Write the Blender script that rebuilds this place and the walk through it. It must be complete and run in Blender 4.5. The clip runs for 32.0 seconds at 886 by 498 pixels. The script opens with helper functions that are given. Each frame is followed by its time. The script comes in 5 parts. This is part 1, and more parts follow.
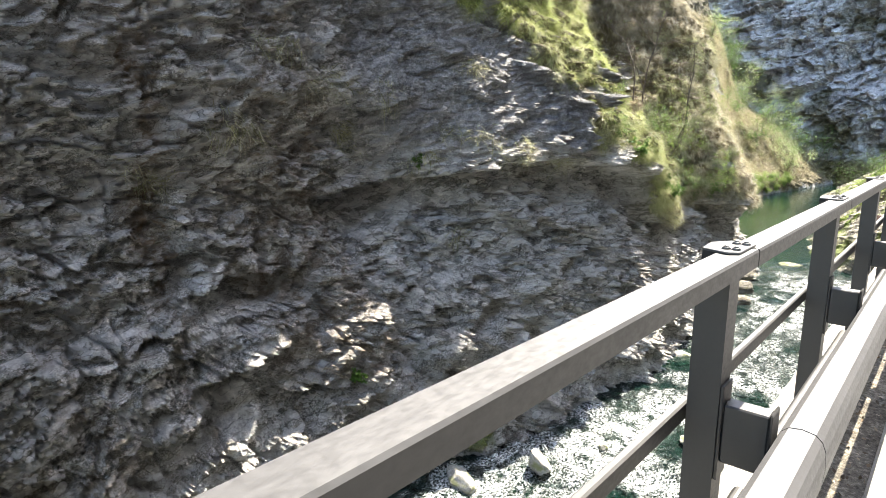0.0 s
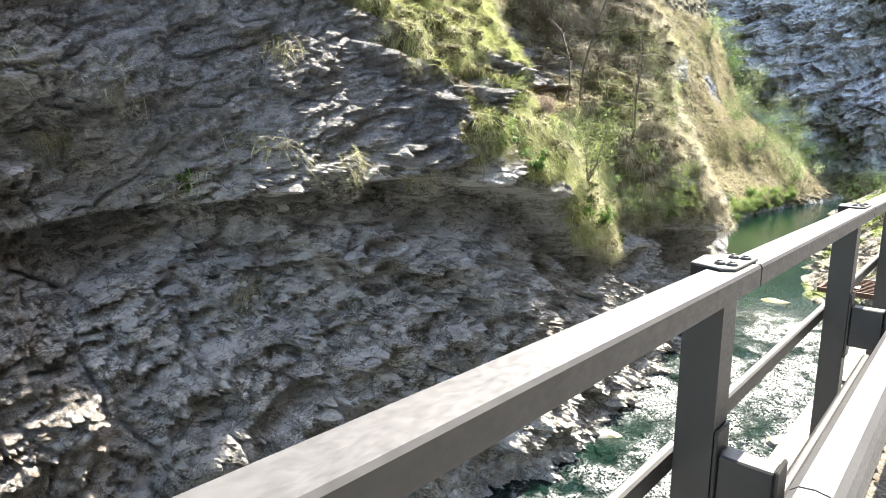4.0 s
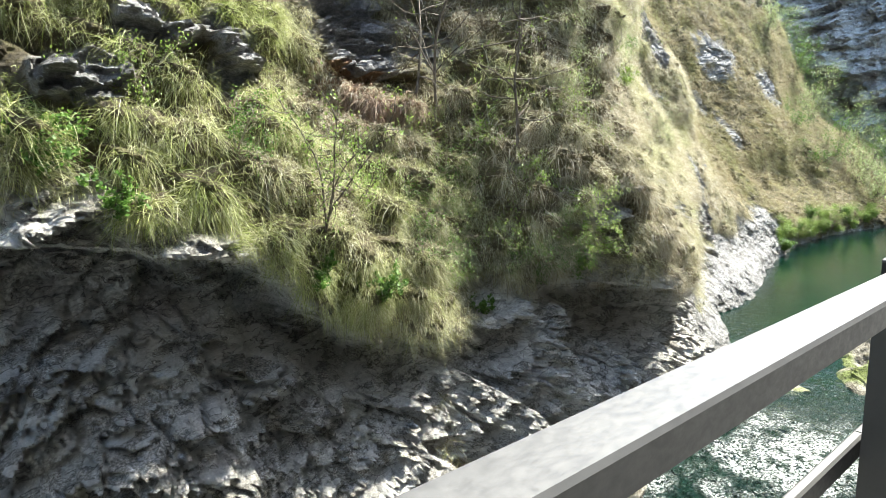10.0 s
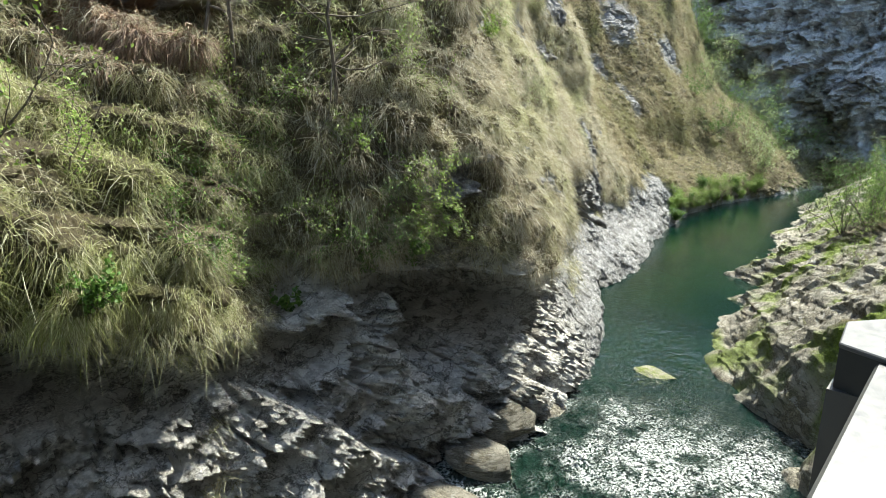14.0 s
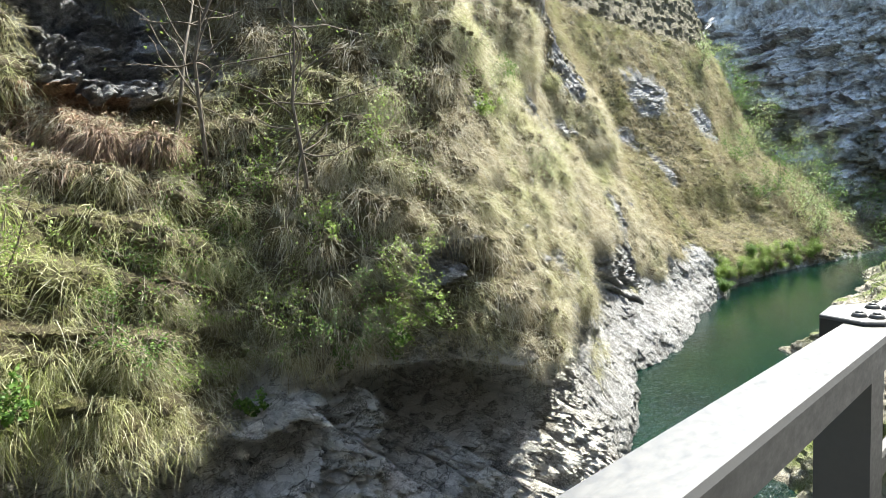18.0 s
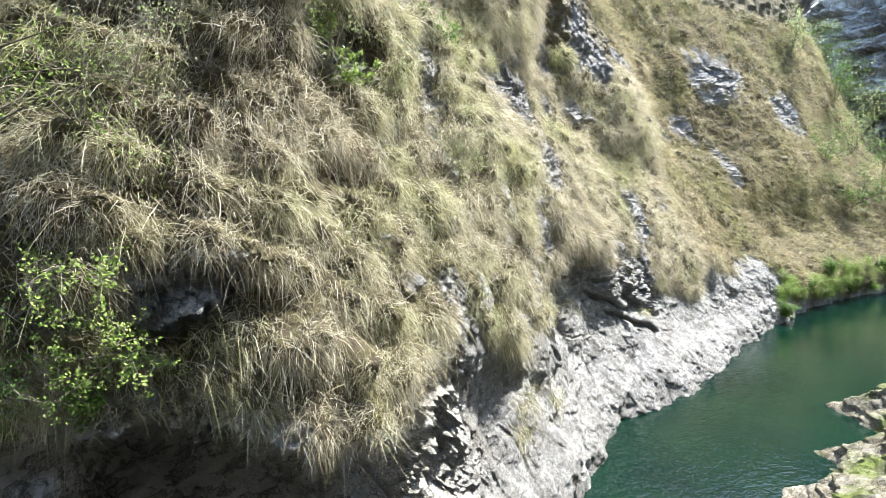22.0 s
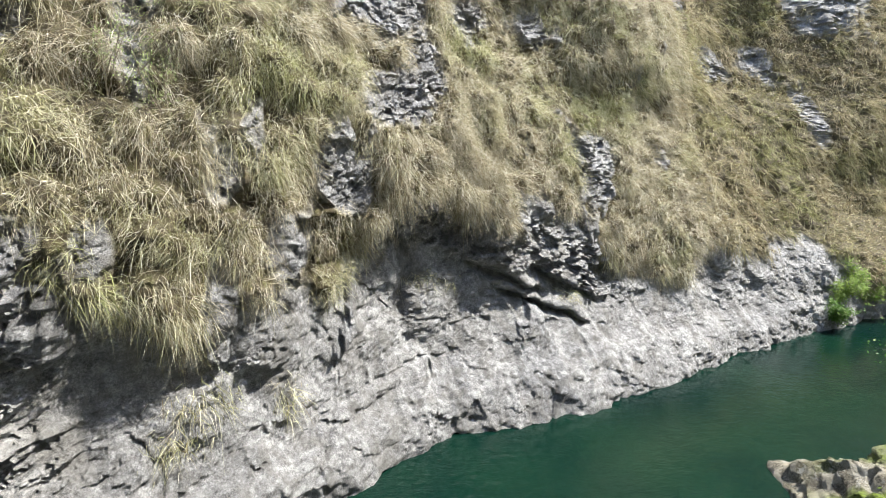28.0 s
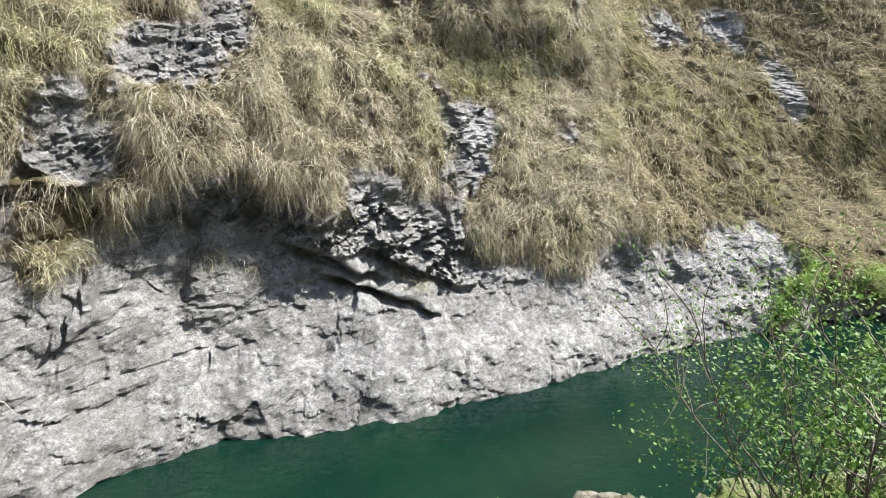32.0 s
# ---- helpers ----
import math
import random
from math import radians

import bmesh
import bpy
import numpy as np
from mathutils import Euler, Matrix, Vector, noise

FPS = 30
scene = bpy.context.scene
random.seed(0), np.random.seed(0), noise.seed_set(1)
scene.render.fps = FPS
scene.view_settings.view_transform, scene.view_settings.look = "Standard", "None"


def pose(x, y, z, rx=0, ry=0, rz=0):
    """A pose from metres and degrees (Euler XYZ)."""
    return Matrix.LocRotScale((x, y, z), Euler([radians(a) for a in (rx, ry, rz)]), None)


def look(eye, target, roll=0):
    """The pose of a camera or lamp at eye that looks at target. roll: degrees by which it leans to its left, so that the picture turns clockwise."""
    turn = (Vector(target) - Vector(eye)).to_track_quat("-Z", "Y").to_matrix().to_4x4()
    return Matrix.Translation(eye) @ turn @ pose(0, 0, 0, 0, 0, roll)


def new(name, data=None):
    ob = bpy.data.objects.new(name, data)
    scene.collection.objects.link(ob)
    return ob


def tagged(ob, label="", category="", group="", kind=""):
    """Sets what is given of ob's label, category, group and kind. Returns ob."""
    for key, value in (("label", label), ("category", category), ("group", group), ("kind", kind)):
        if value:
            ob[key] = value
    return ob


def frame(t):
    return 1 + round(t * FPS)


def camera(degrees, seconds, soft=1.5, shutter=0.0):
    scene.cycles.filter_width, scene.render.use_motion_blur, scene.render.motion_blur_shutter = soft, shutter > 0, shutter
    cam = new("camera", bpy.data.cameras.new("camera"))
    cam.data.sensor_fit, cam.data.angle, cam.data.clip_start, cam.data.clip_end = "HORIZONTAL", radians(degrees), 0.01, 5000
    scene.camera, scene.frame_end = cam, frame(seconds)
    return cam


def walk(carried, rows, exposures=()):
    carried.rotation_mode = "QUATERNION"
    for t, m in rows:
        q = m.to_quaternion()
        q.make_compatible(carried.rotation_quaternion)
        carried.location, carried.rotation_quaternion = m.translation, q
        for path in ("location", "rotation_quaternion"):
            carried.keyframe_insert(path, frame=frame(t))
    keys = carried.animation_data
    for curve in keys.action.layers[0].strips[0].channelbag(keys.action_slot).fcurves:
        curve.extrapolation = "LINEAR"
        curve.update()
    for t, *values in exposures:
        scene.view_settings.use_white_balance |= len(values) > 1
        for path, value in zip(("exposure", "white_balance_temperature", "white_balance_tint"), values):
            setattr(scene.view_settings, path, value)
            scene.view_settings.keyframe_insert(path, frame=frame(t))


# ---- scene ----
EXPOSURE = 2.0
EXPOSURES = ((0, 2.4, 6900, 10), (5, 2.5, 6750, 9), (9, 2.25, 6600, 5), (12, 1.8, 6500, 2), (14, 1.55, 6550, 1), (16.5, 1.85, 6600, 2), (20, 2.0, 6450, 6), (23, 2.05, 6350, 7), (25, 1.9, 6350, 7), (28, 1.65, 6450, 8), (32, 1.65, 6450, 8))
cam = camera(75.20, 32.0, soft=0.7)
PATH = [
    (0, (2.100, -0.301, 1.499), (3.552, 1.018, 1.109), -0.30),
    (0.5, (2.690, -0.290, 1.491), (4.138, 1.036, 1.113), 0.07),
    (1, (3.291, -0.294, 1.512), (4.741, 1.031, 1.131), 0.32),
    (1.5, (3.899, -0.291, 1.503), (5.345, 1.045, 1.150), 0.39),
    (2, (4.508, -0.294, 1.519), (5.954, 1.043, 1.168), 0.65),
    (2.5, (5.089, -0.280, 1.516), (6.531, 1.060, 1.164), 0.66),
    (3, (5.702, -0.324, 1.500), (7.134, 1.028, 1.151), 0.57),
    (3.5, (6.277, -0.298, 1.457), (7.707, 1.055, 1.103), 0.04),
    (5.5, (8.849, -0.199, 1.453), (10.262, 1.173, 1.106), -0.52),
    (6, (9.436, -0.213, 1.433), (10.838, 1.172, 1.090), -0.93),
    (6.5, (10.035, -0.233, 1.461), (11.408, 1.181, 1.118), -1.39),
    (7, (10.623, -0.225, 1.453), (11.944, 1.237, 1.111), -2.02),
    (7.5, (11.216, -0.215, 1.477), (12.492, 1.287, 1.134), -1.73),
    (8, (11.771, -0.169, 1.461), (13.027, 1.350, 1.119), -1.27),
    (8.5, (12.355, -0.167, 1.452), (13.606, 1.358, 1.116), -0.57),
    (9, (12.927, -0.192, 1.445), (14.170, 1.340, 1.120), -0.67),
    (9.5, (13.486, -0.198, 1.463), (14.730, 1.336, 1.147), -0.93),
    (10, (14.063, -0.191, 1.451), (15.305, 1.348, 1.146), -1.07),
    (10.5, (14.642, -0.185, 1.417), (15.882, 1.356, 1.123), -1.07),
    (11, (15.222, -0.147, 1.441), (16.500, 1.360, 1.131), -0.38),
    (11.5, (15.741, -0.158, 1.432), (17.041, 1.330, 1.123), 0.00),
    (12, (16.147, -0.152, 1.450), (17.448, 1.335, 1.137), 0.53),
    (12.5, (16.311, -0.022, 1.466), (17.606, 1.470, 1.152), 0.39),
    (13, (16.374, -0.016, 1.458), (17.668, 1.481, 1.095), -0.38),
    (13.5, (16.392, 0.037, 1.454), (17.730, 1.492, 1.042), -0.62),
    (14, (16.374, 0.079, 1.451), (17.802, 1.422, 1.009), 0.82),
    (14.5, (16.348, 0.105, 1.455), (17.908, 1.287, 1.003), 3.73),
    (16.5, (16.342, -0.003, 1.511), (18.064, 1.057, 1.323), 2.77),
    (17, (16.621, -0.033, 1.440), (18.078, 1.325, 1.262), -0.80),
    (17.5, (16.999, -0.119, 1.421), (18.378, 1.319, 1.254), -1.94),
    (18, (17.495, -0.120, 1.429), (18.821, 1.369, 1.266), -2.40),
    (18.5, (18.025, -0.091, 1.430), (19.301, 1.441, 1.270), -2.34),
    (19, (18.572, -0.056, 1.428), (19.801, 1.513, 1.267), -2.37),
    (19.5, (19.074, -0.055, 1.457), (20.278, 1.535, 1.308), -1.20),
    (20, (19.668, -0.080, 1.435), (20.858, 1.519, 1.279), -0.02),
    (20.5, (20.232, -0.084, 1.468), (21.403, 1.528, 1.295), 0.29),
    (21, (20.797, -0.090, 1.460), (21.932, 1.547, 1.286), -0.20),
    (21.5, (21.332, -0.047, 1.458), (22.439, 1.608, 1.277), -0.39),
    (22, (21.879, -0.037, 1.469), (22.966, 1.631, 1.282), -0.40),
    (22.5, (22.418, -0.023, 1.459), (23.461, 1.673, 1.267), -0.17),
    (23, (22.960, -0.055, 1.453), (23.954, 1.669, 1.259), 0.35),
    (23.5, (23.467, -0.034, 1.447), (24.448, 1.695, 1.226), 1.21),
    (24, (23.983, -0.092, 1.439), (25.027, 1.596, 1.193), 2.11),
    (24.5, (24.527, -0.034, 1.405), (25.634, 1.611, 1.139), 2.66),
    (25, (25.056, -0.030, 1.403), (26.182, 1.597, 1.108), 3.08),
    (25.5, (25.620, -0.062, 1.411), (26.716, 1.608, 1.084), 3.33),
    (27.5, (27.876, -0.161, 1.498), (28.623, 1.654, 1.114), 3.28),
    (28, (28.434, -0.110, 1.482), (29.106, 1.731, 1.084), 3.21),
    (28.5, (29.011, -0.082, 1.454), (29.593, 1.787, 1.044), 3.15),
    (29, (29.515, -0.029, 1.426), (30.071, 1.846, 1.006), 2.92),
    (29.5, (30.024, -0.024, 1.408), (30.566, 1.853, 0.983), 3.12),
    (30, (30.557, -0.064, 1.404), (31.088, 1.815, 0.971), 3.24),
    (30.5, (31.132, -0.089, 1.398), (31.660, 1.791, 0.965), 3.44),
    (31, (31.676, -0.061, 1.389), (32.198, 1.818, 0.946), 3.55),
    (31.5, (32.255, -0.037, 1.379), (32.771, 1.843, 0.933), 3.48),
    (32, (32.788, 0.018, 1.354), (33.302, 1.896, 0.896), 3.27),
]
walk(cam, [(t, look(eye, target, roll)) for t, eye, target, roll in PATH], EXPOSURES)

# ---- world, sun, exposure ----
SUN_AZ, SUN_EL = 3.0, 55.0
world = bpy.data.worlds.new("sky")
scene.world = world
world.use_nodes = True
wn = world.node_tree
sky = wn.nodes.new("ShaderNodeTexSky")
sky.sky_type = "NISHITA"
sky.sun_disc = False
sky.sun_elevation = radians(SUN_EL)
sky.sun_rotation = radians(90 - SUN_AZ)
sky.air_density, sky.dust_density, sky.ozone_density = 1.0, 1.2, 1.0
wn.links.new(sky.outputs["Color"], wn.nodes["Background"].inputs["Color"])
wn.nodes["Background"].inputs["Strength"].default_value = 0.135
sun = new("sun", bpy.data.lights.new("sun", "SUN"))
sun.data.energy, sun.data.angle, sun.data.color = 4.6, radians(0.5), (1.0, 0.95, 0.86)
_s = Vector((math.cos(radians(SUN_EL)) * math.cos(radians(SUN_AZ)), math.cos(radians(SUN_EL)) * math.sin(radians(SUN_AZ)), math.sin(radians(SUN_EL))))
sun.matrix_world = look(_s * 60, (0, 0, 0))
scene.view_settings.exposure = EXPOSURE

# ---- numpy noise ----


def hash01(ix, iy, iz, seed=0):
    h = (ix.astype(np.int64) * 374761393 + iy.astype(np.int64) * 668265263 + iz.astype(np.int64) * 2147483647 + seed * 1274126177) & 0xFFFFFFFF
    h = ((h ^ (h >> 13)) * 1274126177) & 0xFFFFFFFF
    h = ((h ^ (h >> 16)) * 2246822519) & 0xFFFFFFFF
    return ((h ^ (h >> 15)) & 0xFFFFFF) / float(0x1000000)


def vnoise(x, y, z, seed=0):
    """Smooth value noise, -1 to 1."""
    x, y, z = np.broadcast_arrays(np.asarray(x, float), np.asarray(y, float), np.asarray(z, float))
    ix, iy, iz = np.floor(x), np.floor(y), np.floor(z)
    fx, fy, fz = x - ix, y - iy, z - iz
    ux, uy, uz = (f * f * f * (f * (f * 6 - 15) + 10) for f in (fx, fy, fz))
    out = 0.0
    for dx in (0, 1):
        for dy in (0, 1):
            for dz in (0, 1):
                w = (ux if dx else 1 - ux) * (uy if dy else 1 - uy) * (uz if dz else 1 - uz)
                out = out + w * hash01(ix + dx, iy + dy, iz + dz, seed)
    return out * 2 - 1


def fbm(x, y, z, octaves=4, gain=0.5, seed=0):
    total, amp, norm, f = 0.0, 1.0, 0.0, 1.0
    for o in range(octaves):
        total = total + amp * vnoise(x * f, y * f, z * f, seed + o * 17)
        norm += amp
        amp *= gain
        f *= 2.03
    return total / norm


def worley(x, z, seed=0):
    """Distance to the nearest feature point in the plane, the gap to the second, and the nearest cell's random number."""
    ix, iz = np.floor(x), np.floor(z)
    f1, f2, cid = np.full(x.shape, 9.0), np.full(x.shape, 9.0), np.zeros(x.shape)
    for dx in (-1, 0, 1):
        for dz in (-1, 0, 1):
            cx, cz = ix + dx, iz + dz
            px = cx + hash01(cx, cz, cx * 0, seed)
            pz = cz + hash01(cx, cz, cx * 0, seed + 1)
            d = np.hypot(x - px, z - pz)
            r = hash01(cx, cz, cx * 0, seed + 2)
            closer = d < f1
            f2 = np.where(closer, f1, np.minimum(f2, d))
            cid = np.where(closer, r, cid)
            f1 = np.where(closer, d, f1)
    return f1, f2 - f1, cid


def facets(x, z, seed, up=0.5, rough=1.0):
    """Flat chips: each cell of the plane stands out by its own amount and tilts its own way, mostly up."""
    ix, iz = np.floor(x), np.floor(z)
    best, out = np.full(x.shape, 9.0), np.zeros(x.shape)
    for dx in (-1, 0, 1):
        for dz in (-1, 0, 1):
            cx, cz = ix + dx, iz + dz
            px = cx + hash01(cx, cz, cx * 0, seed)
            pz = cz + hash01(cx, cz, cx * 0, seed + 1)
            d = np.hypot(x - px, z - pz)
            r = hash01(cx, cz, cx * 0, seed + 2) - 0.5
            v = r + rough * (hash01(cx, cz, cx * 0, seed + 3) - 0.5) * 1.3 * (x - px) - (up + rough * (hash01(cx, cz, cx * 0, seed + 4) - 0.5)) * (z - pz)
            closer = d < best
            out = np.where(closer, v, out)
            best = np.where(closer, d, best)
    return out


def smooth(a, b, v):
    t = np.clip((v - a) / (b - a), 0, 1)
    return t * t * (3 - 2 * t)


def spline(x, xs, ys):
    """Catmull-Rom through (xs, ys); ys may have more columns."""
    xs, ys = np.asarray(xs, float), np.asarray(ys, float)
    i = np.clip(np.searchsorted(xs, x) - 1, 0, len(xs) - 2)
    slope = np.gradient(ys, xs, axis=0)
    h = xs[i + 1] - xs[i]
    t = np.clip((x - xs[i]) / h, 0, 1)
    if ys.ndim > 1:
        t, h = t[:, None], h[:, None]
    a, b, c, d = 2 * t**3 - 3 * t**2 + 1, t**3 - 2 * t**2 + t, -2 * t**3 + 3 * t**2, t**3 - t**2
    return a * ys[i] + b * h * slope[i] + c * ys[i + 1] + d * h * slope[i + 1]


# ---- mesh helpers ----


def mesh_from_arrays(name, verts, faces, smooth_shade=True):
    """A mesh from an N x 3 array and an M x 3 or M x 4 array of indices."""
    me = bpy.data.meshes.new(name)
    verts, faces = np.asarray(verts, np.float32), np.asarray(faces, np.int32)
    n = faces.shape[1]
    me.vertices.add(len(verts))
    me.vertices.foreach_set("co", verts.ravel())
    me.loops.add(faces.size)
    me.loops.foreach_set("vertex_index", faces.ravel())
    me.polygons.add(len(faces))
    me.polygons.foreach_set("loop_start", np.arange(0, faces.size, n, dtype=np.int32))
    me.polygons.foreach_set("loop_total", np.full(len(faces), n, np.int32))
    me.polygons.foreach_set("use_smooth", np.full(len(faces), smooth_shade))
    me.update(calc_edges=True)
    return me


def float_layer(me, name, values):
    me.attributes.new(name, "FLOAT", "POINT").data.foreach_set("value", np.asarray(values, np.float32).ravel())


def grid_faces(nu, nv, flip=False):
    i, j = np.meshgrid(np.arange(nu - 1), np.arange(nv - 1), indexing="ij")
    a = (i * nv + j).ravel()
    quad = np.stack([a, a + nv, a + nv + 1, a + 1], 1)
    return quad[:, ::-1] if flip else quad


def part(name, bm, material, parent=None, label="", smooth_shade=False, bevel=0.0):
    """Links a bmesh (or a finished mesh) as one mesh object under a thing or a part."""
    if isinstance(bm, bpy.types.Mesh):
        me = bm
    else:
        if bevel:
            bmesh.ops.bevel(bm, geom=bm.edges[:], offset=bevel, segments=2, affect="EDGES", profile=0.5)
        me = bpy.data.meshes.new(name)
        bmesh.ops.recalc_face_normals(bm, faces=bm.faces)
        bm.to_mesh(me)
        bm.free()
        if smooth_shade:
            me.polygons.foreach_set("use_smooth", [True] * len(me.polygons))
    if not me.materials:
        me.materials.append(material)
    ob = new(name, me)
    if parent is not None:
        ob.parent = parent
    if label:
        ob["label"] = label
    return ob


def box(x0, x1, y0, y1, z0, z1, bm=None):
    bm = bm or bmesh.new()
    bmesh.ops.create_cube(bm, size=1, matrix=Matrix.Translation(((x0 + x1) / 2, (y0 + y1) / 2, (z0 + z1) / 2)) @ Matrix.Diagonal((x1 - x0, y1 - y0, z1 - z0, 1)))
    return bm


def prism(outline, x0, x1):
    """Extrudes a (y, z) outline from x0 to x1."""
    bm = bmesh.new()
    a = [bm.verts.new((x0, y, z)) for y, z in outline]
    b = [bm.verts.new((x1, y, z)) for y, z in outline]
    n = len(outline)
    for i in range(n):
        bm.faces.new((a[i], a[(i + 1) % n], b[(i + 1) % n], b[i]))
    bm.faces.new(a[::-1])
    bm.faces.new(b)
    return bm


def tube_mesh(points, radii, sides=6):
    """A tapered tube along points, as verts and quads."""
    pts = np.asarray(points, float)
    rad = np.broadcast_to(np.asarray(radii, float), (len(pts),))
    tan = np.gradient(pts, axis=0)
    tan /= np.linalg.norm(tan, axis=1, keepdims=True) + 1e-9
    ref = np.array((0.3, 0.9, 0.31))
    u = np.cross(tan, ref)
    u /= np.linalg.norm(u, axis=1, keepdims=True) + 1e-9
    v = np.cross(tan, u)
    ang = np.linspace(0, 2 * np.pi, sides, endpoint=False)
    ring = pts[:, None] + rad[:, None, None] * (np.cos(ang)[None, :, None] * u[:, None] + np.sin(ang)[None, :, None] * v[:, None])
    n = len(pts)
    i, j = np.meshgrid(np.arange(n - 1), np.arange(sides), indexing="ij")
    a, b = i * sides + j, i * sides + (j + 1) % sides
    return ring.reshape(-1, 3), np.stack([a, b, b + sides, a + sides], -1).reshape(-1, 4)


def joined(pieces):
    verts, faces, base = [], [], 0
    for v, f in pieces:
        verts.append(v)
        faces.append(f + base)
        base += len(v)
    return np.concatenate(verts), np.concatenate(faces)


# ---- materials ----


class Nodes:
    """Short names for building a node material."""

    def __init__(self, name):
        self.mat = bpy.data.materials.new(name)
        self.mat.use_nodes = True
        self.t = self.mat.node_tree
        self.bsdf = self.t.nodes["Principled BSDF"]
        self.obj = self.t.nodes.new("ShaderNodeTexCoord").outputs["Object"]

    def put(self, socket, value):
        if isinstance(value, bpy.types.NodeSocket):
            self.t.links.new(value, socket)
        else:
            socket.default_value = value

    def noise(self, scale, detail=4.0, rough=0.55, warp=0.0, stretch=None):
        n = self.t.nodes.new("ShaderNodeTexNoise")
        self.put(n.inputs["Scale"], scale)
        self.put(n.inputs["Detail"], detail)
        self.put(n.inputs["Roughness"], rough)
        self.put(n.inputs["Distortion"], warp)
        vec = self.obj
        if stretch:
            m = self.t.nodes.new("ShaderNodeMapping")
            m.inputs["Scale"].default_value = stretch[:3]
            if len(stretch) > 3:
                m.vector_type = "TEXTURE"
                m.inputs["Scale"].default_value = [1 / k for k in stretch[:3]]
                m.inputs["Rotation"].default_value = stretch[3:]
            self.t.links.new(vec, m.inputs["Vector"])
            vec = m.outputs["Vector"]
        self.t.links.new(vec, n.inputs["Vector"])
        return n.outputs["Fac"]

    def flakes(self, scale, stretch, warp=0.25, out="Distance", feature="DISTANCE_TO_EDGE"):
        """Broken plates: stretched, warped cells; the distance to their edges or their own random colour."""
        m = self.t.nodes.new("ShaderNodeMapping")
        m.vector_type = "TEXTURE"
        m.inputs["Scale"].default_value = [1 / k for k in stretch[:3]]
        m.inputs["Rotation"].default_value = stretch[3:]
        self.t.links.new(self.obj, m.inputs["Vector"])
        wob = self.t.nodes.new("ShaderNodeTexNoise")
        wob.inputs["Scale"].default_value, wob.inputs["Detail"].default_value, wob.inputs["Roughness"].default_value = scale * 0.9, 5.0, 0.7
        self.t.links.new(m.outputs["Vector"], wob.inputs["Vector"])
        mad = self.t.nodes.new("ShaderNodeVectorMath")
        mad.operation = "MULTIPLY_ADD"
        mad.inputs[1].default_value = (warp * 3 / scale,) * 3
        self.t.links.new(wob.outputs["Color"], mad.inputs[0])
        self.t.links.new(m.outputs["Vector"], mad.inputs[2])
        n = self.t.nodes.new("ShaderNodeTexVoronoi")
        n.feature = feature
        n.inputs["Scale"].default_value = scale
        self.t.links.new(mad.outputs[0], n.inputs["Vector"])
        return n.outputs[out]

    def layer(self, name):
        n = self.t.nodes.new("ShaderNodeAttribute")
        n.attribute_name = name
        return n.outputs["Fac"]

    def info(self, island=False):
        n = self.t.nodes.new("ShaderNodeNewGeometry" if island else "ShaderNodeObjectInfo")
        return n.outputs["Random Per Island" if island else "Random"]

    def ramp(self, fac, stops):
        n = self.t.nodes.new("ShaderNodeValToRGB")
        r = n.color_ramp
        while len(r.elements) < len(stops):
            r.elements.new(0.5)
        for e, (p, c) in zip(r.elements, stops):
            e.position = p
            e.color = (*c, 1) if not isinstance(c, (int, float)) else (c, c, c, 1)
        self.put(n.inputs["Fac"], fac)
        return n.outputs["Color"]

    def mix(self, fac, a, b, mode="MIX"):
        n = self.t.nodes.new("ShaderNodeMix")
        n.data_type, n.blend_type = "RGBA", mode
        self.put(n.inputs[0], fac)
        self.put(n.inputs[6], a if isinstance(a, bpy.types.NodeSocket) else (*a, 1))
        self.put(n.inputs[7], b if isinstance(b, bpy.types.NodeSocket) else (*b, 1))
        return n.outputs[2]

    def math(self, op, a, b=0.0, clamp=False):
        n = self.t.nodes.new("ShaderNodeMath")
        n.operation, n.use_clamp = op, clamp
        self.put(n.inputs[0], a)
        self.put(n.inputs[1], b)
        return n.outputs[0]

    def bump(self, height, strength=0.5, distance=0.02, below=None):
        n = self.t.nodes.new("ShaderNodeBump")
        self.put(n.inputs["Height"], height)
        n.inputs["Strength"].default_value, n.inputs["Distance"].default_value = strength, distance
        if below is not None:
            self.t.links.new(below, n.inputs["Normal"])
        return n.outputs["Normal"]

    def done(self, color=None, rough=None, normal=None, **more):
        for key, value in (("Base Color", color), ("Roughness", rough), ("Normal", normal), *more.items()):
            if value is not None:
                if key == "Base Color" and isinstance(value, tuple) and len(value) == 3:
                    value = (*value, 1)
                self.put(self.bsdf.inputs[key.replace("_", " ")], value)
        return self.mat


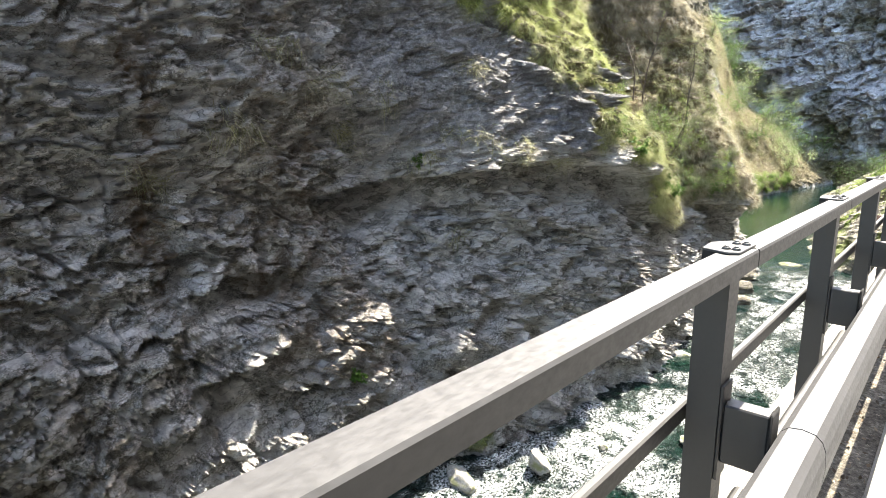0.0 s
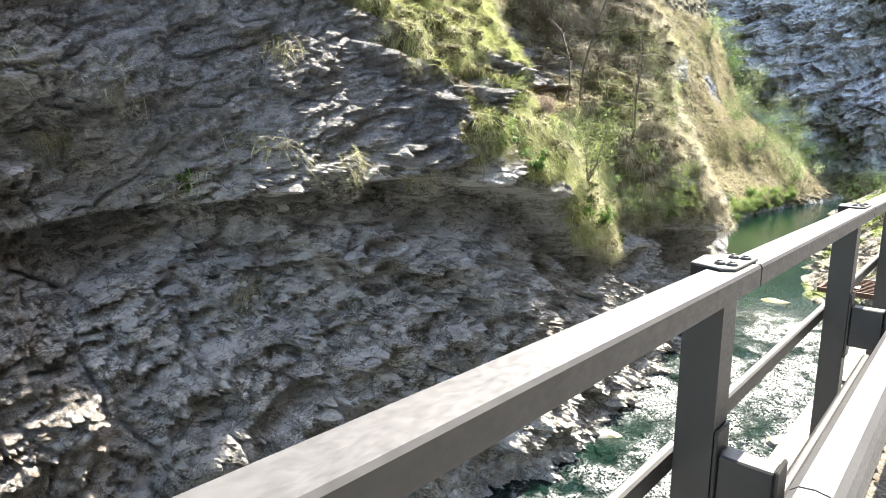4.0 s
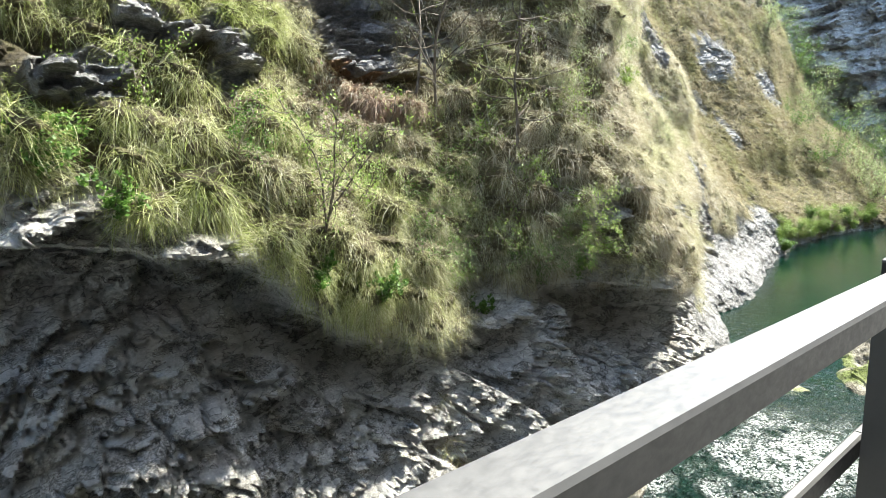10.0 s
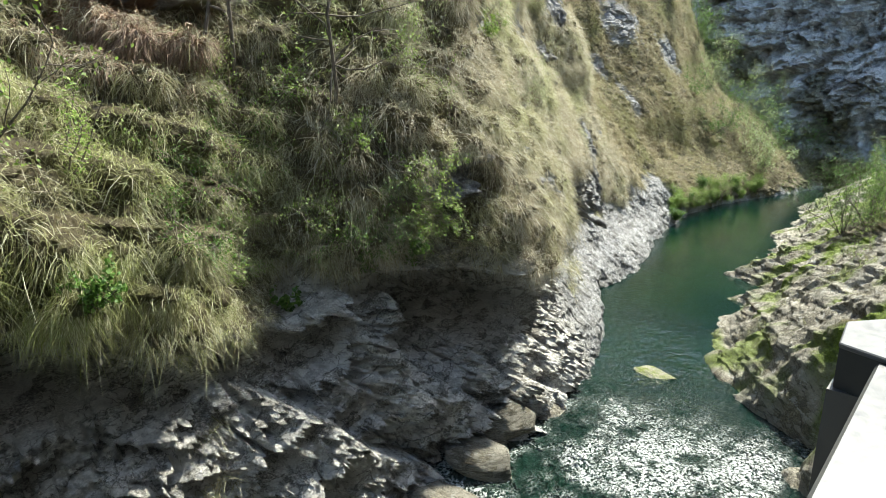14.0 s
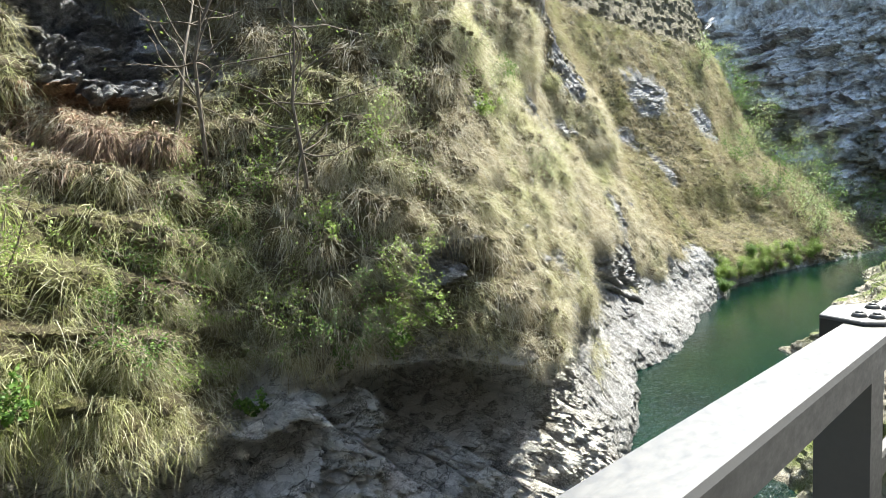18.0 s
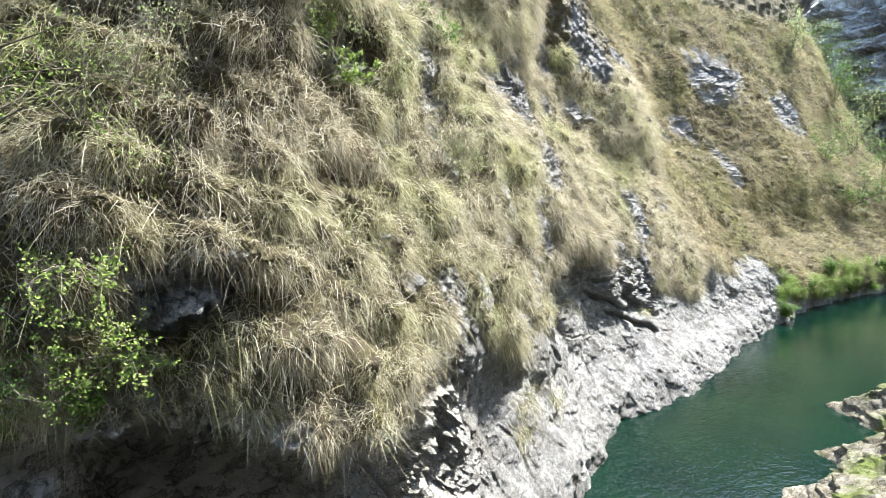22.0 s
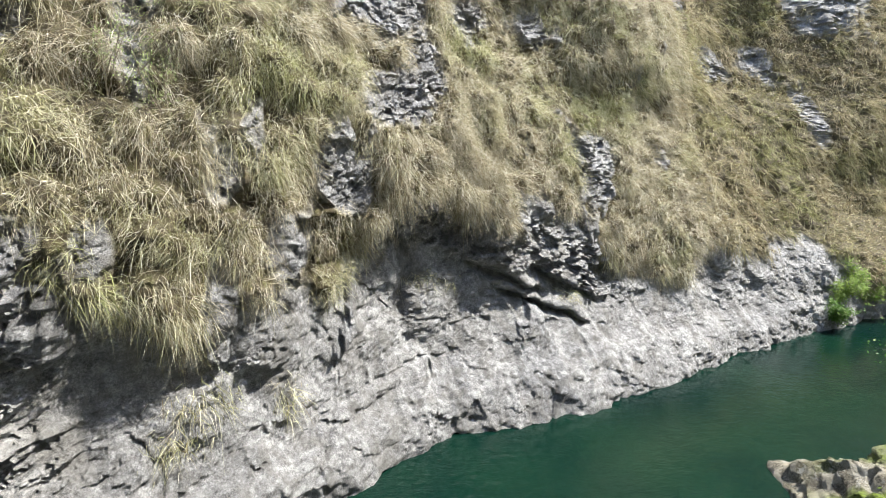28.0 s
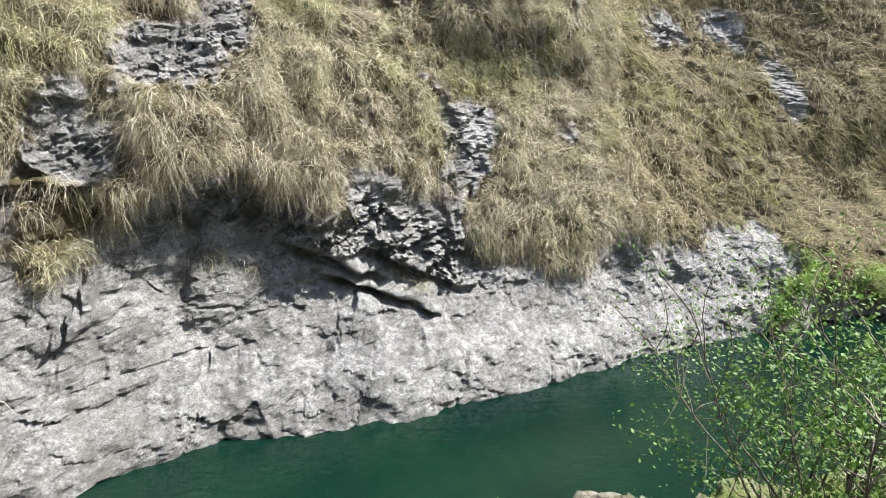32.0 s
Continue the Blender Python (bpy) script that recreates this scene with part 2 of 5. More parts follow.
def rock_material(name, dark, mid, pale, stain, veg=True, k=1.0, relief=1.0):
    m = Nodes(name)
    patch = m.noise(0.55 * k, 5, 0.6, 0.6)
    grain = m.noise(9 * k, 8, 0.72)
    streak = m.noise(1.6 * k, 5, 0.6, 0.3, (1.0, 1.0, 0.22))
    base = m.ramp(m.math("ADD", m.math("MULTIPLY", patch, 0.5), m.math("MULTIPLY", grain, 0.5)), [(0.36, dark), (0.5, mid), (0.64, pale)])
    base = m.mix(m.math("MULTIPLY", m.ramp(streak, [(0.52, 0.0), (0.66, 1.0)]), 0.6), base, stain)
    speck = m.noise(42 * k, 4, 0.7)
    base = m.mix(0.8, base, m.ramp(speck, [(0.35, 0.12), (0.5, 0.5), (0.62, 0.92)]), "OVERLAY")
    beds = m.noise(5.5 * k, 7, 0.75, 0.5, (0.35, 0.35, 2.6, 0, -0.24, 0))
    base = m.mix(0.35, base, m.ramp(beds, [(0.36, 0.16), (0.5, 0.5), (0.64, 0.84)]), "OVERLAY")
    lichen = m.ramp(m.noise(7 * k, 7, 0.75, 0.3, (0.6, 0.6, 1.6, 0, -0.24, 0)), [(0.56, 0.0), (0.585, 1.0)])
    base = m.mix(m.math("MULTIPLY", lichen, 0.5), base, (0.58, 0.57, 0.55))
    dark_film = m.ramp(m.noise(2.6 * k, 7, 0.72, 0.4), [(0.53, 0.0), (0.58, 1.0)])
    base = m.mix(m.math("MULTIPLY", dark_film, 0.45), base, tuple(c * 0.8 for c in dark))
    tilt = (0, -0.26, 0)
    for size, chance, strength in ((3.0, 0.60, 0.45), (8.0, 0.60, 0.60)) if k > 0.5 else ():
        plate = m.flakes(size * k, (0.5, 0.8, 1.7, *tilt), out="Color", feature="F1")
        base = m.mix(m.math("MULTIPLY", m.ramp(plate, [(chance, 0.0), (chance + 0.03, 1.0)]), strength), base, pale)
        gap = m.flakes(size * k, (0.5, 0.8, 1.7, *tilt))
        base = m.mix(m.math("MULTIPLY", m.ramp(gap, [(0.0, 1.0), (0.05, 0.0)]), m.ramp(m.noise(1.7 * k * size ** 0.5, 4), [(0.46, 0.0), (0.58, 0.75)])), base, tuple(c * 0.35 for c in dark))
    if veg:
        soil = m.ramp(m.noise(6 * k, 6, 0.7), [(0.3, (0.03, 0.022, 0.012)), (0.5, (0.095, 0.075, 0.035)), (0.7, (0.13, 0.125, 0.04))])
        moss = m.ramp(m.noise(14 * k, 5, 0.7), [(0.3, (0.05, 0.075, 0.012)), (0.7, (0.20, 0.27, 0.03))])
        washed = m.ramp(m.math("ADD", m.math("MULTIPLY", grain, 0.45), m.math("ADD", m.math("MULTIPLY", speck, 0.25), m.math("MULTIPLY", m.noise(1.5, 5, 0.65, 0.5), 0.3))), [(0.39, (0.07, 0.07, 0.075)), (0.5, (0.24, 0.24, 0.25)), (0.61, (0.52, 0.52, 0.53))])
        runs = m.ramp(m.noise(2.4, 6, 0.68, 0.4, (1.0, 1.0, 0.3)), [(0.50, 0.0), (0.60, 0.75)])
        washed = m.mix(runs, washed, (0.15, 0.145, 0.14))
        base = m.mix(m.layer("washed"), base, washed)
        base = m.mix(m.layer("soil"), base, soil)
        base = m.mix(m.layer("moss"), base, moss)
        base = m.mix(m.layer("litter"), base, m.ramp(m.noise(25, 5, 0.7), [(0.3, (0.10, 0.06, 0.035)), (0.6, (0.30, 0.19, 0.12))]))
        base = m.mix(m.math("MULTIPLY", m.layer("brown"), m.ramp(m.noise(3.5 * k, 5, 0.65), [(0.4, 0.15), (0.6, 0.8)])), base, (0.15, 0.095, 0.05))
    nrm = m.bump(m.noise(3.2 * k, 8, 0.68, 0.4, (1, 1, 2.4)), 1.0, 0.07 * relief / k)
    nrm = m.bump(beds, 1.0, 0.09 * relief / k, nrm)
    nrm = m.bump(m.math("ADD", m.flakes(7.0 * k, (0.55, 0.8, 1.5, *tilt)), m.flakes(7.0 * k, (0.55, 0.8, 1.5, *tilt), out="Distance", feature="F1")), 0.8, 0.05 * relief / k, nrm)
    nrm = m.bump(m.noise(16 * k, 8, 0.78), 1.0, 0.05 * relief / k, nrm)
    return m.done(base, 0.88, nrm, Specular_IOR_Level=0.3)


ROCK = rock_material("grey_limestone", (0.14, 0.133, 0.123), (0.43, 0.412, 0.38), (0.70, 0.68, 0.65), (0.17, 0.15, 0.12))
BANK_ROCK = rock_material("pale_bedrock", (0.09, 0.08, 0.06), (0.21, 0.19, 0.15), (0.38, 0.355, 0.30), (0.17, 0.145, 0.085))
# tones raised above ROCK to stand in for haze over the far wall
FAR_ROCK = rock_material("haze_paled_limestone", (0.20, 0.195, 0.19), (0.56, 0.55, 0.54), (0.85, 0.84, 0.82), (0.26, 0.20, 0.15), k=0.3)


def galvanised(name, tone, rough, metal):
    m = Nodes(name)
    big = m.noise(7, 4, 0.6)
    fine = m.noise(90, 4, 0.7, 0.0, (0.6, 1, 1))
    col = m.ramp(m.math("ADD", m.math("MULTIPLY", big, 0.6), m.math("MULTIPLY", fine, 0.4)), [(0.3, tuple(c * 0.8 for c in tone)), (0.55, tone), (0.75, tuple(min(1, c * 1.12) for c in tone))])
    grime = m.ramp(m.noise(5.0, 6, 0.7), [(0.58, 0.0), (0.75, 0.18)])
    col = m.mix(grime, col, tuple(c * 0.6 for c in tone))
    return m.done(col, m.ramp(fine, [(0.3, rough - 0.1), (0.7, rough + 0.1)]), m.bump(fine, 0.12, 0.002), Metallic=metal, Specular_IOR_Level=0.7)


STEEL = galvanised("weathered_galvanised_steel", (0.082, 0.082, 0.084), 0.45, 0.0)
# darker copy of STEEL: shade put into the tone of sides and lower parts
STEEL_DARK = galvanised("shaded_galvanised_steel", (0.028, 0.027, 0.026), 0.5, 0.0)
_m = Nodes("rusty_steel")
_r = _m.noise(30, 6, 0.7)
RUST = _m.done(_m.ramp(_r, [(0.3, (0.03, 0.017, 0.012)), (0.5, (0.085, 0.045, 0.028)), (0.7, (0.17, 0.105, 0.07))]), 0.85, _m.bump(_r, 0.4, 0.004))
_m = Nodes("asphalt")
_a, _b = _m.noise(160, 3, 0.7), _m.noise(1.3, 5, 0.6)
ASPHALT = _m.done(_m.ramp(_m.math("ADD", _m.math("MULTIPLY", _a, 0.5), _m.math("MULTIPLY", _b, 0.5)), [(0.3, (0.10, 0.10, 0.10)), (0.6, (0.17, 0.17, 0.168)), (0.75, (0.23, 0.227, 0.22))]), 0.85, _m.bump(_a, 0.5, 0.004))
_m = Nodes("kerb_concrete")
_a, _b = _m.noise(60, 5, 0.7), _m.noise(2.2, 5, 0.65)
CONCRETE = _m.done(_m.ramp(_m.math("ADD", _m.math("MULTIPLY", _a, 0.4), _m.math("MULTIPLY", _b, 0.6)), [(0.3, (0.13, 0.12, 0.105)), (0.5, (0.27, 0.26, 0.235)), (0.7, (0.40, 0.39, 0.36))]), 0.9, _m.bump(_a, 0.5, 0.006))
_m = Nodes("gutter_dirt")
_a, _b = _m.noise(45, 5, 0.75), _m.noise(5, 5, 0.65)
DIRT = _m.done(_m.ramp(_m.math("ADD", _m.math("MULTIPLY", _a, 0.6), _m.math("MULTIPLY", _b, 0.4)), [(0.36, (0.03, 0.025, 0.02)), (0.5, (0.13, 0.115, 0.09)), (0.62, (0.34, 0.31, 0.26))]), 0.95, _m.bump(_a, 0.8, 0.012))


def leaf_material(name, a, b, c):
    m = Nodes(name)
    col = m.ramp(m.info(True), [(0.0, a), (0.5, b), (1.0, c)])
    m.done(col, 0.55, Specular_IOR_Level=0.3)
    out = m.t.nodes["Material Output"]
    tr = m.t.nodes.new("ShaderNodeBsdfTranslucent")
    m.t.links.new(col, tr.inputs["Color"])
    mixer = m.t.nodes.new("ShaderNodeMixShader")
    mixer.inputs[0].default_value = 0.4
    m.t.links.new(m.bsdf.outputs[0], mixer.inputs[1])
    m.t.links.new(tr.outputs[0], mixer.inputs[2])
    m.t.links.new(mixer.outputs[0], out.inputs["Surface"])
    return m.mat


LEAF = leaf_material("spring_leaf", (0.12, 0.21, 0.035), (0.22, 0.33, 0.07), (0.36, 0.44, 0.14))
LEAF_DARK = leaf_material("ivy_leaf", (0.05, 0.11, 0.02), (0.10, 0.20, 0.035), (0.17, 0.27, 0.06))
LEAF_PALE = leaf_material("pale_catkin_leaf", (0.20, 0.28, 0.10), (0.34, 0.42, 0.18), (0.46, 0.50, 0.28))


def grass_material(name, straw, green):
    m = Nodes(name)
    col = m.mix(m.layer("green"), m.ramp(m.info(True), straw), m.ramp(m.info(True), green))
    m.done(col, 0.7, Specular_IOR_Level=0.2)
    tr = m.t.nodes.new("ShaderNodeBsdfTranslucent")
    m.t.links.new(col, tr.inputs["Color"])
    mixer = m.t.nodes.new("ShaderNodeMixShader")
    mixer.inputs[0].default_value = 0.4
    m.t.links.new(m.bsdf.outputs[0], mixer.inputs[1])
    m.t.links.new(tr.outputs[0], mixer.inputs[2])
    m.t.links.new(mixer.outputs[0], m.t.nodes["Material Output"].inputs["Surface"])
    return m.mat


GRASS = grass_material("tussock_grass", [(0.0, (0.14, 0.10, 0.06)), (0.3, (0.36, 0.31, 0.22)), (0.65, (0.57, 0.52, 0.41)), (1.0, (0.80, 0.77, 0.68))], [(0.0, (0.15, 0.21, 0.03)), (0.5, (0.39, 0.46, 0.13)), (1.0, (0.66, 0.69, 0.36))])
GRASS_FAR = grass_material("slope_grass", [(0.0, (0.15, 0.11, 0.065)), (0.4, (0.35, 0.285, 0.19)), (1.0, (0.58, 0.52, 0.39))], [(0.0, (0.09, 0.12, 0.03)), (0.5, (0.22, 0.26, 0.08)), (1.0, (0.38, 0.40, 0.17))])
_m = Nodes("bark")
_a = _m.noise(22, 6, 0.7, 0.0, (1, 1, 0.3))
BARK = _m.done(_m.ramp(_a, [(0.3, (0.045, 0.035, 0.028)), (0.55, (0.13, 0.11, 0.09)), (0.7, (0.26, 0.24, 0.21))]), 0.9, _m.bump(_a, 0.6, 0.006))
_m = Nodes("dry_twig")
TWIG = _m.done(_m.ramp(_m.noise(12, 4), [(0.3, (0.16, 0.13, 0.10)), (0.7, (0.36, 0.32, 0.26))]), 0.9)
# ---- the opposite cliff: distance from the road by station and height ----
STATION = (-8, 4, 7, 9.5, 11.4, 13.4, 15.4, 16.9, 18.1, 20, 22, 24.2, 25.4, 26.8, 28.6, 31, 34, 38.5, 44, 52, 62, 84)
LEVEL = (-5.2, -3.3, -1.8, -0.5, 0.8, 2.2, 4.0, 8.0, 18.0)
LOWER = (
    (7, 7.3, 7.6, 7.9), (6.9, 7.1, 7.35, 7.6), (6.8, 6.97, 7.58, 7.76), (6.2, 6.38, 6.74, 7.76), (5.3, 5.8, 6.4, 6.85), (5, 5.5, 5.69, 6.22),
    (4.6, 5.06, 5.5, 5.87), (4.4, 5.06, 5.82, 6.02), (4.2, 5.04, 5.82, 6.09), (4.2, 5.17, 5.8, 6.33), (4.5, 5.36, 5.93, 6.1), (4.5, 5.1, 5.49, 5.45),
    (4.7, 5.2, 5.81, 5.92), (5.25, 5.75, 6.57, 6.65), (6, 6.5, 7.26, 7.6), (7.35, 7.95, 8.99, 9.55), (8.05, 8.55, 9.95, 10.23), (9.25, 9.75, 11.06, 11.43),
    (10.45, 11.2, 11.81, 13.07), (10.6, 12.1, 12.13, 14.12), (10.2, 10.9, 11.8, 12.9), (7, 8.5, 11.2, 14.2))
# before x 14 the last two levels lean out, unseen, to shade the face
UPPER = (
    (8.1, 8.2, 8.8, 7.4, 6.5), (7.9, 7.9, 8.4, 7.3, 6.4), (7.99, 7.73, 8.16, 7.3, 6.4), (8.12, 8.04, 8.63, 7.4, 6.5), (6.88, 7.37, 8.17, 7.5, 6.6),
    (6.17, 6.54, 7.91, 8, 7.2), (5.64, 6.4, 7.84, 8.9, 9), (5.96, 7.03, 8.11, 9.57, 11), (6.68, 8.15, 8.78, 9.9, 11.5), (6.78, 7.78, 9.81, 9.97, 11.5),
    (6.1, 6.75, 8.44, 10.02, 12), (6.1, 6.93, 7.29, 9.69, 12.3), (6.5, 7.38, 7.88, 10.13, 11.6), (7.18, 8.13, 8.9, 10.83, 12.2), (8.04, 8.69, 9.81, 11.2, 12.9),
    (9.41, 10.06, 11.06, 11.4, 14), (10.73, 11.47, 12.73, 13, 16), (12.27, 13.2, 13.14, 15.6, 19), (13.87, 14.95, 16.41, 18, 21.5), (14.77, 15, 15.8, 17.8, 23),
    (13.9, 15.2, 17.2, 18.5, 22), (15.8, 17.5, 20.2, 25, 32))
# overhangs: from (x, z) to (x, z), depth of the recess below the lip, its height
OVERHANGS = ((8.3, 0.5, 13.2, 1.0, 0.75, 1.2), (13.0, 1.0, 16.2, 0.45, 0.85, 1.3), (16.2, 0.4, 17.8, -0.9, 0.7, 1.2), (17.8, -0.9, 20.8, -1.15, 0.5, 0.8),
             (21.9, -0.75, 24.95, -1.0, 1.9, 1.8), (5.6, -0.7, 7.6, -0.6, 0.45, 0.6), (5.3, -1.95, 7.2, -1.75, 0.55, 0.7), (32.6, -0.9, 34.4, -1.6, 0.22, 0.22), (33.3, -1.45, 35.5, -2.35, 0.24, 0.2), (34.3, -1.2, 36.0, -1.95, 0.2, 0.2),
             (17.2, 3.0, 20.6, 2.85, 0.25, 0.6), (22.1, 0.95, 23.7, 0.85, 0.35, 0.8), (24.4, 4.25, 26.1, 4.2, 0.9, 1.2), (29.3, 0.25, 30.5, 0.1, 0.4, 0.4), (38.7, 1.55, 39.1, 1.5, 0.6, 0.6))
# bare rock that breaks through the grass: x, z, half width, half height
OUTCROPS = ((12.0, 2.4, 2.0, 2.2), (15.07, 2.32, 0.5, 0.3), (15.8, 2.95, 0.45, 0.3), (16.68, 2.8, 0.3, 0.45), (19.5, 3.85, 1.3, 0.95), (22.75, 0.58, 0.55, 0.5), (23.2, 0.57, 0.4, 0.12),
            (25.2, 3.6, 0.85, 0.65), (27.3, 3.6, 0.5, 1.3), (30.9, 4.0, 1.3, 1.1), (31.4, 2.2, 0.35, 0.7), (35.0, 4.0, 0.8, 0.5), (25.96, 2.44, 0.32, 0.28), (27.3, 2.4, 0.2, 0.6), (25.16, 0.84, 0.22, 0.22),
            (26.2, 0.15, 0.4, 0.35), (26.46, -0.65, 0.36, 0.4), (25.56, 0.4, 0.33, 0.22), (29.1, -0.2, 0.36, 0.5), (29.98, 0.85, 0.6, 0.75), (31.55, -0.06, 0.75, 0.5), (36.4, 1.24, 0.9, 0.55), (39.1, 1.2, 0.35, 0.38),
            (36.3, 0.4, 0.4, 0.4), (28.23, 0.86, 0.24, 0.4), (30.8, 1.94, 0.54, 0.48), (31.8, 2.84, 0.5, 0.65), (34.2, 0.0, 0.6, 0.45), (47.8, 2.9, 0.7, 1.1))
OUTCROPS += ((43.6, 4.2, 1.1, 0.7), (46.4, 4.5, 1.0, 0.7), (28.27, -0.9, 0.22, 0.4), (41.0, 6.5, 1.6, 1.0), (50.0, 7.5, 2.2, 1.6), (56.0, 6.0, 2.0, 1.4), (36.5, 6.5, 1.2, 1.4), (33.5, 5.6, 0.8, 0.9))
EDGE_X = (-10, 10.8, 12.2, 12.95, 13.4, 14.4, 15.3, 16.2, 16.87, 17.3, 17.8, 18.2, 19.2, 19.8, 20.4, 21.0, 21.9, 22.75, 23.4, 24.0, 24.9, 25.45, 26.04, 26.7, 27.3, 27.95,
          28.15, 28.55, 29.2, 29.6, 30.3, 30.7, 31.5, 33.0, 34.0, 34.9, 36.0, 37.2, 38.9, 39.7, 42.8, 45.0, 47.0, 50.0, 56.0, 84)
EDGE_Z = (9.0, 5.0, 3.3, 2.5, 1.6, 1.15, 0.95, 0.5, 0.05, -0.45, -0.72, -0.7, -1.05, -0.97, -0.5, -0.7, -0.4, -0.3, -0.88, -0.9, -0.78, -0.4, 0.0, -0.2, -1.0, -1.3,
          -0.1, -0.9, -0.5, -1.0, -0.7, 0.1, 0.0, -0.2, -0.6, 0.0, -0.6, -1.6, -1.95, -1.0, -1.25, -1.0, -2.7, -3.2, -3.3, -3.3)
WATER_X = (-12, 4, 10, 16, 20, 24, 70)
WATER_Z = (-4.9, -4.75, -4.5, -4.15, -3.85, -3.5, -3.45)


def water_level(x):
    return np.interp(x, WATER_X, WATER_Z)


def cliff_base(x, z):
    table = np.concatenate([np.array(LOWER), np.array(UPPER)], 1)
    rows = spline(x.ravel(), STATION, table)
    lv = np.array(LEVEL)
    zf = z.ravel()
    i = np.clip(np.searchsorted(lv, zf) - 1, 0, len(lv) - 2)
    slope = np.gradient(rows, lv, axis=1)
    k = np.arange(len(zf))
    h = lv[i + 1] - lv[i]
    t = np.clip((zf - lv[i]) / h, 0, 1)
    y = (2 * t**3 - 3 * t**2 + 1) * rows[k, i] + (t**3 - 2 * t**2 + t) * h * slope[k, i] + (3 * t**2 - 2 * t**3) * rows[k, i + 1] + (t**3 - t**2) * h * slope[k, i + 1]
    return y.reshape(x.shape)


def cliff_layers(x, z):
    """How much grass, how much bare outcrop, at a place on the cliff (0 to 1)."""
    n1, n2 = fbm(x * 0.9, 0, z * 0.9, 3, seed=5), fbm(x * 3.1, 0, z * 1.3, 3, seed=9)
    edge = np.interp(x, EDGE_X, EDGE_Z)
    grass = smooth(-0.16, 0.2, z - edge + 0.30 * n2 + 0.28 * n1)
    bare = np.zeros_like(x)
    for cx, cz, rx, rz in OUTCROPS:
        d = np.hypot((x - cx) / rx, (z - cz) / rz) + 0.5 * n2 + 0.35 * n1
        bare = np.maximum(bare, smooth(1.1, 0.75, d))
    streaky = smooth(0.38, 0.50, fbm(x * 1.7, 3.0, z * 0.75, 4, seed=31)) * smooth(25.5, 27, x) * smooth(44, 36, x)
    bare = np.maximum(bare, 0.9 * streaky)
    high = smooth(6.0, 9.0, z + 2 * n1) * smooth(40, 28, x)
    return grass * (1 - bare) * (1 - 0.8 * high), np.maximum(bare, high)


def cliff_surface(x, z):
    y = cliff_base(x, z)
    grass, bare = cliff_layers(x, z)
    rocky = 1 - 0.8 * grass
    gully = np.exp(-((x - 20.3 - 0.25 * (z - 1)) / 0.75) ** 2) * smooth(3.3, 1.8, z) * smooth(-1.3, -0.5, z)
    y = y + 0.6 * gully
    y = y + 0.16 * np.exp(-((x - 31.25 - 0.12 * (z + 1) - 0.08 * np.sin(z * 5)) / 0.11) ** 2) * smooth(-0.2, -0.6, z) * smooth(-2.6, -2.0, z)
    wob = fbm(x * 0.35, 1.0, z * 0.35, 3, seed=2)
    for x0, z0, x1, z1, depth, height in OVERHANGS:
        t = (x - x0) / (x1 - x0)
        lip = z0 + (z1 - z0) * t + 0.12 * fbm(x * 1.8, 4, 0 * z, 3, seed=int(x0 * 10))
        ends = smooth(-0.12, 0.12, t) * smooth(1.12, 0.88, t)
        below = lip - z
        y = y + depth * ends * smooth(-0.02, 0.07, below) * smooth(height, height * 0.25, below)
        y = y - 0.18 * ends * smooth(-0.5, -0.02, -np.abs(below - 0.0) - 0.0) * smooth(0.12, -0.1, below)
    # strata that rise along the gorge, broken into flakes that stand out at their foot
    jag = smooth(31.0, 32.0, x) * smooth(37.2, 36.2, x) * smooth(-0.25, 0.0, z - (-0.35 - 0.31 * (x - 31.4))) * smooth(1.3, 0.8, z - (-0.35 - 0.31 * (x - 31.4)))
    worn = smooth(25.4, 27.5, x) * smooth(0.6, -0.4, z) * (1 - jag)
    calm = 1 - 0.88 * worn
    bent = 0.6 * wob + 0.14 * fbm(x * 1.3, 2, z * 1.3, 3, seed=7)
    q = z - 0.22 * x + bent
    block = smooth(25.4, 27.0, x) * (1 - jag)
    ledge = smooth(14.5, 13.0, x) * smooth(8.5, 10.0, x) * smooth(0.9, 1.6, z)
    hard = rocky * calm * (1 - 0.72 * block) * (1 - 0.25 * jag) * (1 - 0.45 * ledge)
    up = 0.55 - 0.4 * smooth(11.5, 9.0, x)
    # long beds, then chips at four sizes
    for thick, length, amp, tilt, seed in ((0.80, 1.7, 0.26, 0.26, 11), (0.31, 0.8, 0.13, 0.40, 12)):
        qq = (z - tilt * x + bent) / thick + 0.6 * fbm(x * 0.7, seed, z * 0.7, 2, seed=seed) + 0.3 * fbm(x * 2.6, seed, z * 2.6, 2, seed=seed + 40)
        lay = np.floor(qq)
        fr = qq - lay
        along = (x + 0.6 * z + 0.5 * fbm(x * 1.1, lay * 3.7, z * 1.1, 2, seed=seed + 3)) / length + hash01(lay, lay * 0, lay * 0, seed) * 7
        col = np.floor(along)
        blk, h2 = hash01(lay, col, lay * 0, seed + 1), hash01(lay, col, lay * 0, seed + 2)
        y = y - amp * hard * (0.8 * (blk - 0.5) + 1.0 * h2 * (0.5 - fr))
    jx, jz = 0.10 * fbm(x * 2.2, 4, z * 2.2, 3, seed=46), 0.10 * fbm(x * 2.2, 8, z * 2.2, 3, seed=47)
    u, w = x + jx, z - 0.33 * x + 0.5 * bent + jz
    for cu, cw, amp, seed in ((1.0, 0.58, 0.30, 21), (0.5, 0.24, 0.20, 22), (0.26, 0.11, 0.135, 23), (0.14, 0.068, 0.075, 24)):
        y = y - amp * hard * facets(u / cu, w / cw, seed, up, 0.9)
